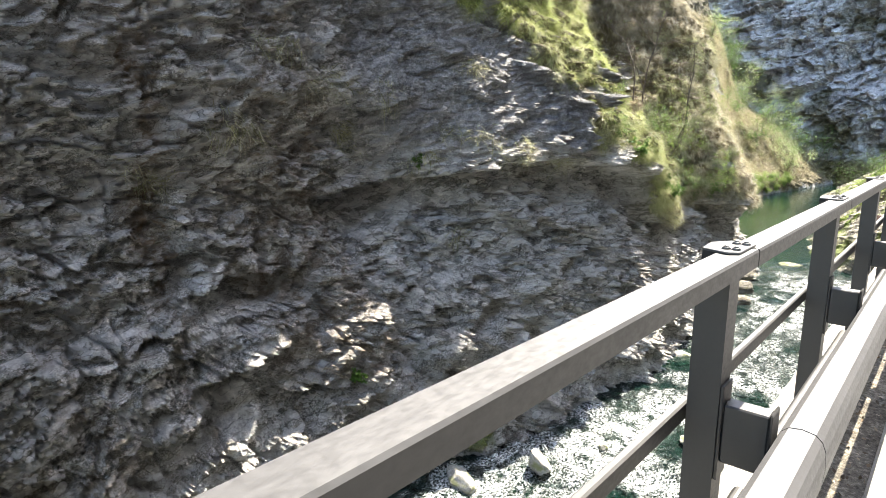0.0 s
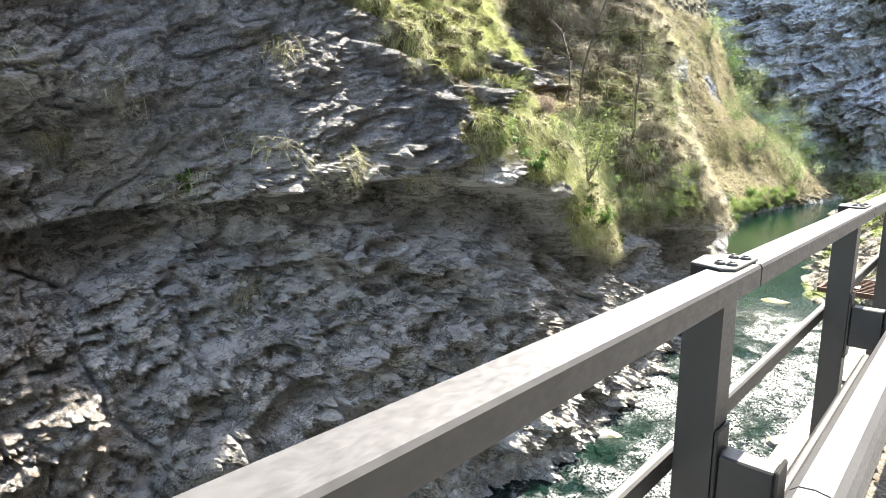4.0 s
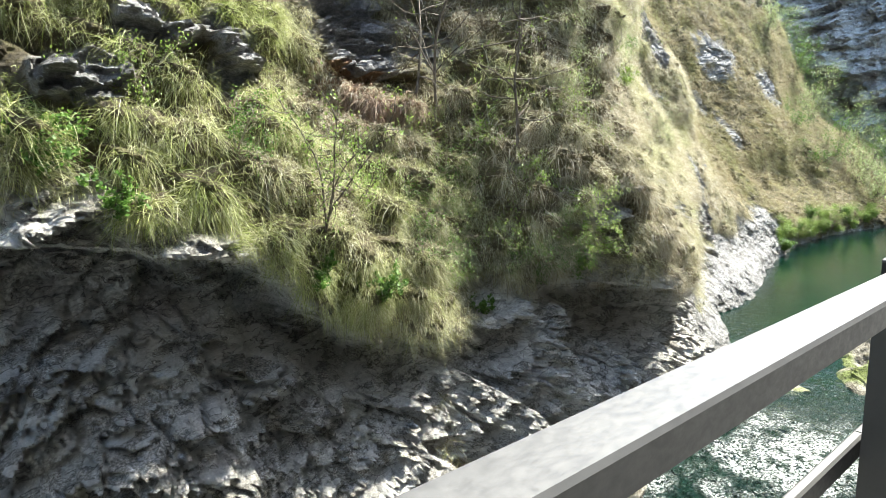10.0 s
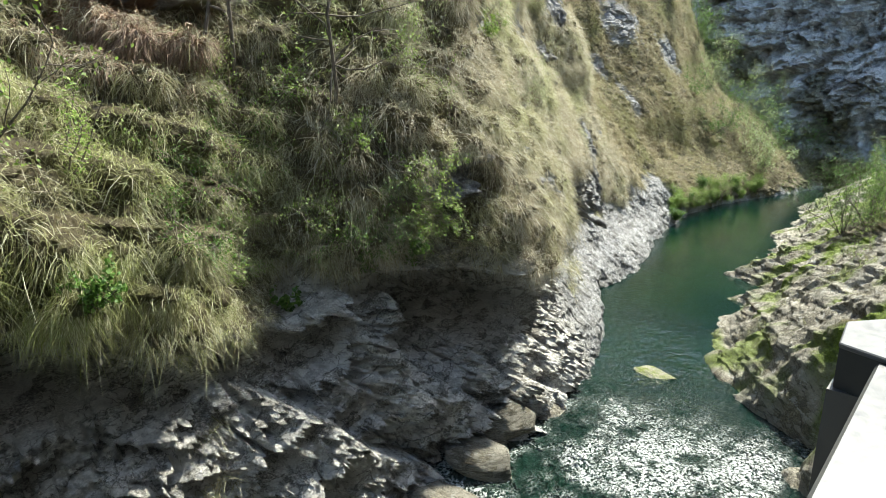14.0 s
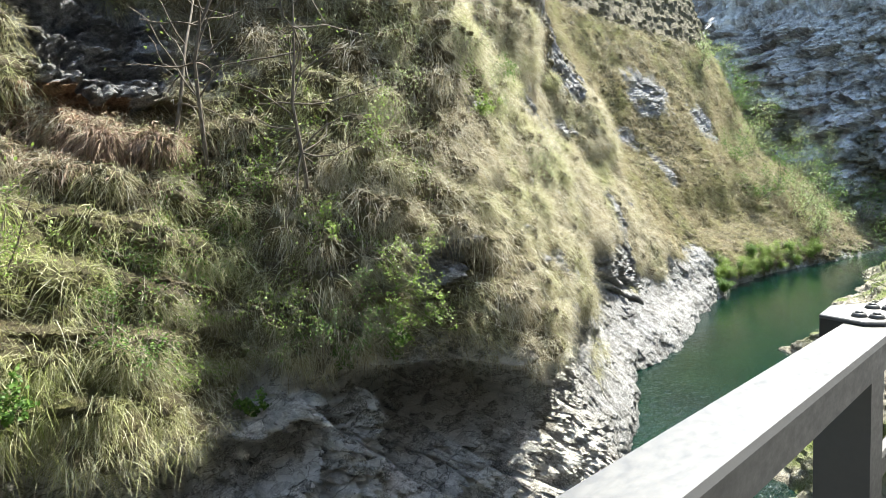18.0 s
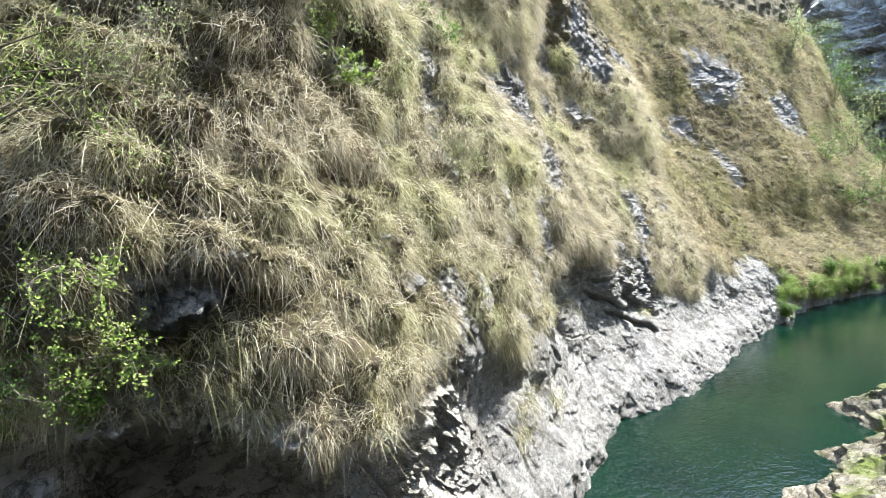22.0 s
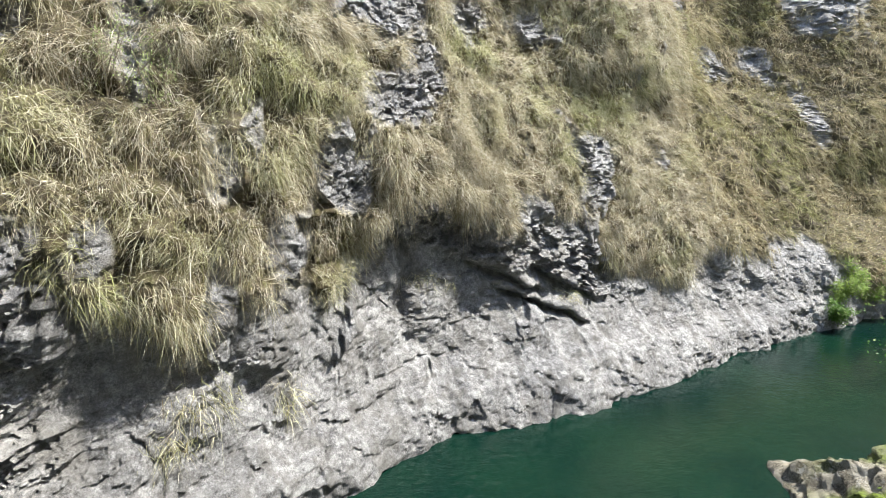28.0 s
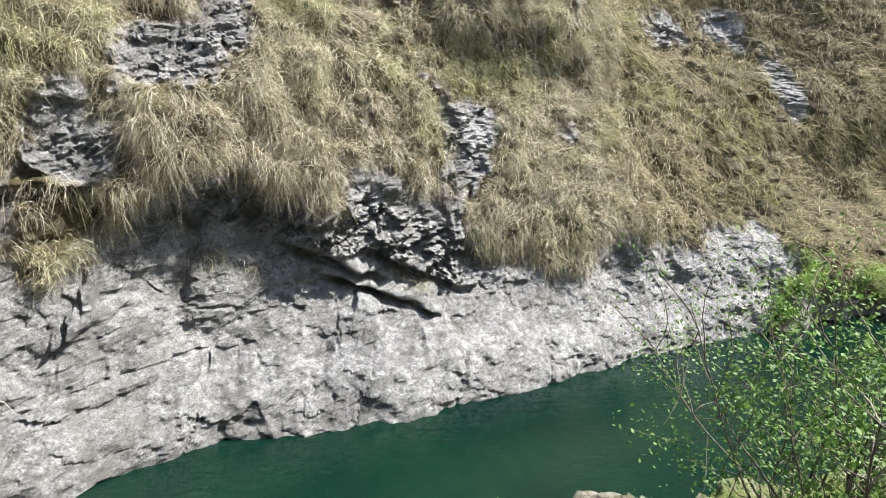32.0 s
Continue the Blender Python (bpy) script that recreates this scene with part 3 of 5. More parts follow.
    f1, gap, cid = worley(u * 0.9, w * 1.1, 20)
    y = y + hard * 0.22 * smooth(0.06, 0.0, gap)
    f1, gap, cid = worley(u * 1.3 + 7, w * 2.9, 30)
    y = y + hard * (0.12 * smooth(0.07, 0.0, gap) - 0.16 * (cid - 0.5) * smooth(0.0, 0.04, gap))
    y = y - rocky * (0.22 * fbm(x * 1.1, 6, z * 1.3, 4, 0.55, seed=41) + 0.03 * fbm(x * 7, 6, z * 9, 3, 0.6, seed=43))
    y = y - rocky * block * (1 - worn) * (0.17 * facets(u / 0.62, z / 0.7 + 0.3 * u, 49, 0.25, 0.9) + 0.07 * facets(u / 0.25, z / 0.27, 50, 0.3, 0.9))
    y = y - worn * 0.05 * facets(x / 0.33 + 0.4 * z, z / 0.2, 48, 0.3, 0.8)
    # water-worn foot: broad swells, a few long cracks, pits and a low shelf
    f1w, gapw, cw = worley(x * 0.42 + 0.5 * wob, z * 0.5 - 0.25 * x + 0.6 * wob, 27)
    y = y + worn * (0.05 * smooth(0.03, 0.0, gapw) - 0.16 * (cw - 0.5) * smooth(0, 0.1, gapw))
    f1p, gapp, cp = worley(x * 3.4, z * 4.6, 28)
    y = y + worn * 0.05 * smooth(0.28, 0.05, f1p) * (cp > 0.55)
    y = y - worn * (0.22 * smooth(-2.55, -3.0, z + 0.25 * fbm(x * 0.6, 2, 0 * z, 3, seed=29)) + 0.09 * fbm(x * 1.9, 6, z * 2.1, 3, seed=45))
    # ledges that fall along the gorge above the overhang
    q2 = z + 0.38 * x + 0.3 * wob
    fr2 = q2 / 0.62 - np.floor(q2 / 0.62)
    y = y + 0.34 * smooth(26, 23, x) * smooth(11, 13, x) * smooth(0.2, 0.7, z - np.interp(x, EDGE_X, EDGE_Z)) * (0.5 - smooth(0.0, 0.75, fr2) * smooth(1.0, 0.85, fr2))
    # slabs that fall towards the pool below the gully
    q3 = z + 0.75 * x + 0.4 * wob
    lay3 = np.floor(q3 / 0.8)
    fr3 = q3 / 0.8 - lay3
    zone3 = smooth(17.5, 18.8, x) * smooth(25.2, 24.2, x) * smooth(-0.8, -1.3, z)
    y = y - 0.55 * zone3 * (hash01(lay3, lay3 * 0, lay3 * 0, 33) - 0.5 + 0.6 * (fr3 - 0.5))
    # smoother water-worn foot, lumpy turf
    mx, _, _ = worley(x * 1.9 + 0.3 * wob, z * 2.3, 57)
    y = y - grass * (0.33 - 0.14 * smooth(31, 40, x)) * smooth(0.75, 0.05, mx)
    y = y - grass * (0.26 * fbm(x * 0.8, 9, z * 1.1, 3, seed=51) + 0.13 * np.abs(fbm(x * 2.2, 9, z * 2.6, 2, seed=53)))
    y = y - bare * smooth(0.2, 0.8, bare) * 0.17 * smooth(0, 1, z + 3) * smooth(12.5, 14, x)
    return y, grass, bare


def steps(*runs):
    """Positions from runs of (start, end, step)."""
    return np.concatenate([np.arange(a, b - s * 0.5, s) for a, b, s in runs])


CX = steps((-9, 2, 0.16), (2, 34, 0.031), (34, 46, 0.06), (46, 84, 0.2))
CZ = steps((-5.4, 4.4, 0.031), (4.6, 8, 0.08), (8, 18.2, 0.28))
GX, GZ = np.meshgrid(CX, CZ, indexing="ij")
GY, GRASSY, BARE = cliff_surface(GX, GZ)
GY = GY - (1 - GRASSY) * (1 - 0.7 * smooth(25.4, 27.5, GX) * smooth(0.6, -0.4, GZ)) * (0.035 * fbm(GX * 9, 2, GZ * 13, 3, 0.7, seed=61) + 0.022 * (hash01(np.floor(GX / 0.11 + 3 * GZ), np.floor(GZ / 0.08), 0 * GX, 62) - 0.5))
WOBX = 0.05 * fbm(GX * 2.0, 3, GZ * 2.0, 3, seed=71) * (1 - GRASSY)
me = mesh_from_arrays("cliff", np.stack([GX + WOBX, GY, GZ + 0.8 * WOBX], -1).reshape(-1, 3), grid_faces(len(CX), len(CZ)), False)
float_layer(me, "soil", GRASSY * 0.95)
float_layer(me, "moss", np.clip(0.6 * smooth(20, 14, GX) * smooth(0.05, 0.5, fbm(GX * 0.7, 8, GZ * 0.9, 3, seed=81)) * GRASSY + smooth(0.2, 0.5, fbm(GX * 1.2, 8, GZ * 1.2, 3, seed=82)) * smooth(1.0, 0.2, np.abs(GZ - water_level(GX) - 0.5)) * smooth(13, 9, GX), 0, 1))
float_layer(me, "litter", np.exp(-((GX - 19.2) / 0.9) ** 2 - ((GZ - 2.55 + 0.25 * (GX - 19.2)) / 0.42) ** 2) > 0.35 + 0.25 * fbm(GX * 4, 1, GZ * 4, 3, seed=83))
float_layer(me, "brown", smooth(-0.25, 0.3, fbm(GX * 0.55 + GZ * 0.12, 8, GZ * 0.16, 3, seed=84)) * smooth(13, 8, GX) * 0.8 + np.exp(-((GX - 5.35 + 0.12 * GZ) / 0.45) ** 2) * smooth(-0.3, 0.2, fbm(GX * 2.5, 8, GZ * 0.6, 3, seed=85)))
float_layer(me, "washed", np.clip(smooth(25.0, 27.0, GX) * smooth(0.9, -0.6, GZ + 0.5 * fbm(GX * 0.8, 4, GZ * 0.8, 3, seed=86)) * 0.85 + BARE * 0.95 * smooth(12.5, 14, GX) + 0.7 * smooth(14.5, 13.0, GX) * smooth(8.0, 10.0, GX) * smooth(0.9, 1.6, GZ), 0, 1) * (1 - GRASSY))
me.materials.append(ROCK)
tagged(new("cliff", me), "grey layered limestone cliff with overhangs and turf ledges", "cliff", kind="structure")

# ---- far rock wall that closes the gorge ----
fy = steps((-34, -8, 0.5), (-8, 26, 0.11), (26, 64, 0.5))
fz = steps((-4, 14, 0.11), (14, 21, 0.4))
FY, FZ = np.meshgrid(fy, fz, indexing="ij")
FX = 57.5 + 0.42 * FZ + 0.30 * np.abs(FY - 4) * smooth(4, -8, FY) - 0.05 * (FY - 4) * smooth(4, 20, FY)
fl = fbm(FY * 0.12, 1, FZ * 0.12, 4, seed=91)
f1, gap, cid = worley(FY * 0.5 + FZ * 0.12 + fl, FZ * 0.22, 92)
f1b, gapb, cidb = worley(FY * 1.5, FZ * 0.9 + fl, 93)
FX = FX - 2.2 * fl - 0.9 * (cid - 0.5) * smooth(0, 0.3, gap) - 0.4 * (cidb - 0.5) * smooth(0, 0.3, gapb) - 1.0 * fbm(FY * 1.2, 3, FZ * 0.35, 5, 0.65, seed=94)
fn, gapc, cidc = worley(FY * 2.6 + fl, FZ * 1.5, 97)
FX = FX - 0.55 * (cidc - 0.5) - 1.1 * facets(FY / 2.6 + 0.2 * FZ, FZ / 2.2, 88, 0.65, 1.0) - 0.6 * facets(FY / 1.0, FZ / 0.8 + 0.3 * FY, 89, 0.65, 1.0) - 0.35 * facets(FY / 0.42, FZ / 0.36, 90, 0.65, 1.0)
talus = np.clip(-0.6 + 0.9 * fl - FZ, 0, None) * 1.3
FX = FX - talus + 0.35 * fbm(FY * 0.9, 5, FZ * 0.9, 4, seed=98) * (talus > 0)
me = mesh_from_arrays("far_cliff", np.stack([FX * 1.35, FY * 1.35, FZ * 1.35], -1).reshape(-1, 3), grid_faces(len(fy), len(fz), True), False)
fg = smooth(0.08, 0.3, fbm(FY * 0.25, 5, FZ * 0.35, 4, seed=95)) * 0.8
fg = np.maximum(fg, smooth(0.2, 1.5, talus))
for nm, v in (("soil", fg), ("moss", fg * 0.12), ("litter", fg * 0), ("brown", smooth(0.1, 0.4, fbm(FY * 0.3, 6, FZ * 0.1, 3, seed=96)))):
    float_layer(me, nm, v)
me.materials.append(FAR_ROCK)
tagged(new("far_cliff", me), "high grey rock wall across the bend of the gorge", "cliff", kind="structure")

# ---- river bed and near bank: one sheet of ground ----
BANK_X = (-12, 0, 8, 14, 18, 20, 23, 26, 27, 28.5, 30, 32.3, 33.6, 35, 36.5, 38, 40, 43, 56, 70)
BANK_SHORE = (1.2, 1.2, 1.1, 0.9, 0.8, 0.8, 0.9, 1.3, 2.6, 3.4, 3.8, 4.75, 4.8, 4.5, 5.75, 5.5, 5.8, 6.0, 7.75, 8.2)
BANK_TOP = (-1.6, -1.6, -1.6, -1.7, -1.7, -1.7, -1.6, -1.2, -0.9, -0.8, -0.7, -0.5, -0.45, -0.4, -0.3, -0.25, -0.2, 0.0, 0.5, 0.8)
bx = steps((-12, 4, 0.2), (4, 40, 0.07), (40, 88, 0.25))
by = steps((0.34, 8.2, 0.06), (8.2, 26, 0.3))
BX, BY = np.meshgrid(bx, by, indexing="ij")


def bank_height(x, y):
    shore = np.interp(x, BANK_X, BANK_SHORE) + 0.35 * fbm(x * 0.8, 2, 0 * x, 3, seed=101)
    top = np.interp(x, BANK_X, BANK_TOP)
    wl = water_level(x)
    t = (y - 0.34) / (shore - 0.34)
    up = top + (wl - top) * np.clip(t, 0, 1) ** 1.25
    deep = wl - 1.5 * smooth(0, 2.2, y - shore) * smooth(14, 25, x) - (0.5 + 0.1 * x * 0) * smooth(0, 1.2, y - shore)
    z = np.where(t < 1, up, deep)
    z = z + 0.30 * fbm(x * 0.7, y * 0.7, 2 + 0 * x, 4, seed=107) + 0.05 * fbm(x * 4, y * 4, 2 + 0 * x, 3, seed=108)
    return z, t


BZ, BT = bank_height(BX, BY)
# thin beds, broken into blocks, pushed out of the slope
bq = BZ + 0.16 * BX - 0.12 * BY + 0.12 * fbm(BX * 0.8, BY * 0.8, 0 * BX, 3, seed=103)
push = np.zeros_like(BX)
for thick, length, amp, seed in ((0.55, 2.6, 0.20, 104), (0.21, 1.5, 0.12, 105), (0.09, 0.8, 0.07, 106)):
    lay = np.floor(bq / thick)
    push = push + amp * (hash01(lay, np.floor(BX / length + 5 * hash01(lay, lay, lay, seed)), 0 * BX, seed + 9) - 0.5)
push = (push + 0.10 * fbm(BX * 3, BY * 3, 4 + 0 * BX, 3, seed=109)) * smooth(1.6, 0.95, BT) * smooth(-0.02, 0.12, BT)
me = mesh_from_arrays("ground", np.stack([BX, BY + 0.8 * push, BZ + 0.45 * push], -1).reshape(-1, 3), grid_faces(len(bx), len(by)), False)
bn = fbm(BX * 0.9, BY * 0.9, 0 * BX, 4, seed=111)
bankmoss = smooth(-0.12, 0.15, bn + 0.12 * smooth(32, 35, BX)) * smooth(1.0, 0.75, BT) * smooth(20, 24, BX)
float_layer(me, "soil", smooth(-0.1, 0.3, fbm(BX * 0.6, BY * 0.6, 3 + 0 * BX, 3, seed=112)) * smooth(0.7, 0.3, BT))
float_layer(me, "moss", np.maximum(bankmoss, 0.8 * smooth(0.1, 0.4, bn) * smooth(1.5, 1.05, BT)))
float_layer(me, "litter", BX * 0)
float_layer(me, "brown", BX * 0)
me.materials.append(BANK_ROCK)
tagged(new("ground", me), "pale layered bedrock bank and river bed with moss", "ground", kind="structure")

# ---- water ----
wx = steps((-12, 4, 0.2), (4, 30, 0.07), (30, 86, 0.35))
wy = steps((0.8, 8, 0.09), (8, 26, 0.4))
WX, WY = np.meshgrid(wx, wy, indexing="ij")
fast = smooth(31.0, 26.0, WX + 0.8 * fbm(WX * 0.5, WY * 0.8, 0 * WX, 3, seed=124))
rapid = smooth(20, 14, WX)
WZ = water_level(WX) + fast * 0.05 * fbm(WX * 2.2, WY * 3.2, 0 * WX, 3, seed=121) + rapid * (0.10 * fbm(WX * 1.6, WY * 1.6, 5 + 0 * WX, 4, seed=122))
me = mesh_from_arrays("river_water", np.stack([WX, WY, WZ], -1).reshape(-1, 3), grid_faces(len(wx), len(wy)))
foam_glint = smooth(-0.22, 0.2, fbm(WX * 0.8, WY * 1.6, 6 + 0 * WX, 5, 0.6, seed=123)) * rapid
# white speckle past the rapids is painted sun glitter on the ripples
glint_zone = smooth(26.6, 24.0, WX + 0.35 * (WY - 3.5) + 0.9 * fbm(WX * 0.6, WY * 0.6, 2 + 0 * WX, 3, seed=125)) * smooth(16, 19, WX)
foam_glint = np.maximum(foam_glint, 0.85 * glint_zone * smooth(-0.5, 0.25, fbm(WX * 1.1, WY * 1.6, 9 + 0 * WX, 4, 0.6, seed=126)))
float_layer(me, "foam_glint", foam_glint)
float_layer(me, "ripple", 0.06 + 1.3 * smooth(28.5, 24.5, WX + 0.5 * WY - 2.2 + 0.8 * fbm(WX * 0.5, WY * 0.8, 0 * WX, 3, seed=124)) + 0.12 * smooth(34, 28, WX))
m = Nodes("river")
wave = m.noise(4.5, 1.5, 0.5, 0.6, (1.0, 1.5, 1))
wave2 = m.noise(13, 1.0, 0.5, 0.4, (1.0, 1.6, 1))
hgt = m.math("MULTIPLY", m.math("ADD", wave, m.math("MULTIPLY", wave2, 0.45)), m.layer("ripple"))
nrm = m.bump(hgt, 1.0, 0.15)
deepc = m.ramp(m.noise(0.5, 3), [(0.35, (0.002, 0.016, 0.013)), (0.65, (0.006, 0.027, 0.017))])
# one white mask for rapids foam and the painted glints
foam_glint_fac = m.math("MULTIPLY", m.layer("foam_glint"), m.math("MULTIPLY", m.ramp(m.noise(24, 5, 0.72, 0.4), [(0.46, 0.0), (0.54, 1.0)]), m.ramp(m.noise(3.2, 4, 0.6), [(0.36, 0.15), (0.52, 1.0)])))
col = m.mix(foam_glint_fac, deepc, (0.85, 0.88, 0.88))
WATER = m.done(col, m.mix(foam_glint_fac, m.ramp(m.layer("ripple"), [(0.05, 0.03), (1.0, 0.06)]), (0.8, 0.8, 0.8)), nrm, IOR=1.33)
m.put(m.bsdf.inputs["Transmission Weight"], m.math("MULTIPLY", m.math("SUBTRACT", 1.0, foam_glint_fac), 0.35))
me.materials.append(WATER)
tagged(new("river_water", me), "green river pool that breaks into white rapids", "water", kind="structure")
# ---- road, kerb, walls ----


def road_level(x):
    return np.interp(x, (-40, 34, 60, 90), (0, 0, 1.0, 1.6))


rx = steps((-30, 62, 0.5))
ry = np.array((-7.5, -5, -3, -1.5, -0.8, -0.32))
RX, RY = np.meshgrid(rx, ry, indexing="ij")
RZ = road_level(RX) + 0.012 * fbm(RX * 0.5, RY * 0.5, 0 * RX, 3, seed=131)
me = mesh_from_arrays("road", np.stack([RX, RY, RZ], -1).reshape(-1, 3), grid_faces(len(rx), len(ry)))
me.materials.append(ASPHALT)
tagged(new("road", me), "sunlit grey asphalt road", "road", kind="structure")


def long_strip(name, outline, material, label, category, x0=-30.0, x1=60.0, seg=1.5):
    """A strip along the road that follows its level: a (y, z) outline swept along x."""
    xs = np.arange(x0, x1 + seg * 0.5, seg)
    o = np.array(outline)
    v = np.stack([np.repeat(xs, len(o)), np.tile(o[:, 0], len(xs)), np.tile(o[:, 1], len(xs)) + np.repeat(road_level(xs), len(o))], 1)
    n = len(o)
    i, j = np.meshgrid(np.arange(len(xs) - 1), np.arange(n), indexing="ij")
    a, b = (i * n + j).ravel(), (i * n + (j + 1) % n).ravel()
    me = mesh_from_arrays(name, v, np.stack([a, b, b + n, a + n], 1), False)
    me.materials.append(material)
    return tagged(new(name, me), label, category, kind="structure")


long_strip("kerb", ((-0.32, -0.3), (-0.32, 0.035), (-0.305, 0.05), (-0.165, 0.05), (-0.15, 0.035), (-0.15, -0.3)), CONCRETE, "worn pale concrete kerb along the road", "kerb")
long_strip("gutter", ((-0.15, -0.3), (-0.15, 0.0), (0.0, 0.012), (0.14, 0.0), (0.14, -0.3)), DIRT, "gutter full of dry leaves and grit", "gutter")
long_strip("retaining_wall", ((0.14, -4.6), (0.14, 0.02), (0.335, 0.02), (0.36, -0.02), (0.46, -4.6)), CONCRETE, "stained concrete edge beam under the guard rail", "wall")

# parapet across the bend, and a mostly unseen road-side cliff added to block skylight
me = mesh_from_arrays("parapet", *(lambda b: (np.array([v.co for v in b.verts]), np.array([[v.index for v in f.verts] for f in b.faces])))((lambda b: (b.verts.index_update(), b)[1])(box(57.0, 57.5, -9.0, -0.1, 0.4, 1.75))), False)
me.materials.append(CONCRETE)
tagged(new("parapet", me), "low grey concrete parapet at the road's bend", "wall", kind="structure")
sx = steps((-30, 60, 0.45))
sz = steps((-0.5, 24, 0.4))
SX, SZ = np.meshgrid(sx, sz, indexing="ij")
SY = -7.4 - 0.1 * SZ + 1.0 * fbm(SX * 0.2, 1, SZ * 0.2, 5, seed=141) + 0.25 * facets(SX / 1.2, SZ / 0.9 + 0.3 * SX, 142) - 5.0 * smooth(38, 56, SX) * smooth(13, 6, SZ) + 4.5 * smooth(8, 14, SZ) * smooth(36, 44, SX)
me = mesh_from_arrays("cliff_road_side", np.stack([SX, SY, SZ], -1).reshape(-1, 3), grid_faces(len(sx), len(sz), True))
for nm in ("soil", "moss", "litter", "brown"):
    float_layer(me, nm, SX * 0)
me.materials.append(ROCK)
tagged(new("cliff_road_side", me), "mostly unseen rock face on the road's inner side, added to block sky", "cliff", kind="structure")

# ---- guard rail ----
RAIL_Z, RAIL_Y = 1.213, 0.093
guard = new("guard_rail")
tagged(guard, "galvanised steel guard rail with bolted splice plates", "guard rail")
POSTS = [3.68 + 1.5 * k for k in range(-5, 16)] + [26.16 + 1.59 * k for k in range(1, 21)]
for _k, _x in ((6, 5.17), (7, 6.67), (8, 8.18), (9, 9.69), (10, 11.16), (11, 12.86), (12, 14.00), (13, 15.68), (14, 17.20), (15, 18.67), (16, 20.18), (19, 24.76), (20, 26.16), (23, 30.92), (24, 32.53)):
    POSTS[_k] = _x


def plate_outline():
    return [(-0.112, -0.016), (-0.128, 0.008), (-0.100, 0.075), (-0.01, 0.082), (0.045, 0.044), (0.03, -0.016)]


def extrude_xy(outline, z0, z1):
    bm = bmesh.new()
    a = [bm.verts.new((x, y, z0)) for x, y in outline]
    b = [bm.verts.new((x, y, z1)) for x, y in outline]
    n = len(outline)
    for i in range(n):
        bm.faces.new((a[i], a[(i + 1) % n], b[(i + 1) % n], b[i]))
    bm.faces.new(a[::-1])
    bm.faces.new(b)
    return bm


def to_mesh(name, bm, material, smooth_shade=False, bevel=0.0):
    if bevel:
        bmesh.ops.bevel(bm, geom=bm.edges[:], offset=bevel, segments=1, affect="EDGES")
    bmesh.ops.recalc_face_normals(bm, faces=bm.faces)
    me = bpy.data.meshes.new(name)
    bm.to_mesh(me)
    bm.free()
    me.materials.append(material)
    if smooth_shade:
        me.polygons.foreach_set("use_smooth", [True] * len(me.polygons))
    return me


def channel_post():
    """A C-section post, open towards the far end, tapering a little at the head."""
    o = [(-0.11, 0.0), (-0.11, 0.078), (-0.03, 0.078), (-0.03, 0.071), (-0.102, 0.071), (-0.102, 0.007), (-0.03, 0.007), (-0.03, 0.0)]
    return extrude_xy(o, -1.18, -0.045)


def bolt_head():
    bm = bmesh.new()
    bmesh.ops.create_cone(bm, segments=14, radius1=0.0115, radius2=0.0085, depth=0.006, cap_ends=True, matrix=Matrix.Translation((0, 0, 0.003)))
    bmesh.ops.create_cone(bm, segments=12, radius1=0.006, radius2=0.0045, depth=0.003, cap_ends=True, matrix=Matrix.Translation((0, 0, 0.0075)))
    return bm


M_PLATE = to_mesh("splice_plate", extrude_xy(plate_outline(), 0.001, 0.007), STEEL, bevel=0.0015)
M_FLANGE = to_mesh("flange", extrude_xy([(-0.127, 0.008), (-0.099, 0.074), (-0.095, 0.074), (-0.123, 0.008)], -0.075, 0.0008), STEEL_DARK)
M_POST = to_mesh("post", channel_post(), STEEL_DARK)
M_BOLT = to_mesh("bolt", bolt_head(), STEEL, True)
_b = box(-0.1, -0.045, -0.115, -0.009, -0.55, -0.39)
box(-0.11, -0.035, -0.123, -0.115, -0.56, -0.38, _b)
M_BRACKET = to_mesh("bracket", _b, STEEL_DARK, bevel=0.004)
M_BASE = to_mesh("base_plate", box(-0.2, 0.02, -0.03, 0.19, -1.185, -1.17), STEEL_DARK, bevel=0.002)
M_GUSSET = to_mesh("cleat", box(-0.107, -0.035, -0.009, -0.0005, -0.60, -0.34), STEEL_DARK, bevel=0.002)


def hung(name, me, parent, m, label=""):
    ob = new(name, me)
    ob.parent = parent
    ob.matrix_basis = m
    if label:
        ob["label"] = label
    return ob


for px in POSTS:
    base = Vector((px, RAIL_Y, RAIL_Z + float(road_level(px))))
    post = hung("post", M_POST, guard, Matrix.Translation(base))
    hung("base_plate", M_BASE, post, Matrix.Identity(4))
    hung("cleat", M_GUSSET, post, Matrix.Identity(4))
    for bz in (-0.40, -0.54):
        hung("bolt", M_BOLT, post, Matrix.Translation((-0.072, -0.009, bz)) @ Matrix.Rotation(radians(90), 4, "X"))
    hung("bracket", M_BRACKET, guard, Matrix.Translation(base))
    plate = hung("splice_plate", M_PLATE, guard, Matrix.Translation(base), "white-grey bolted splice plate")
    hung("flange", M_FLANGE, plate, Matrix.Identity(4), "dark folded edge")
    for bx_, by_ in ((-0.085, 0.023), (-0.085, 0.0), (0.0, 0.023), (0.0, 0.0)):
        hung("bolt", M_BOLT, plate, Matrix.Translation((bx_, by_, 0.007)))
extra = hung("splice_plate", to_mesh("splice_plate", extrude_xy([(-0.12, 0.0), (-0.12, 0.04), (-0.105, 0.05), (0.035, 0.05), (0.035, -0.012), (-0.105, -0.012)], 0.001, 0.007), STEEL, bevel=0.0015), guard, Matrix.Translation((12.63, RAIL_Y, RAIL_Z)), "white-grey bolted splice plate")
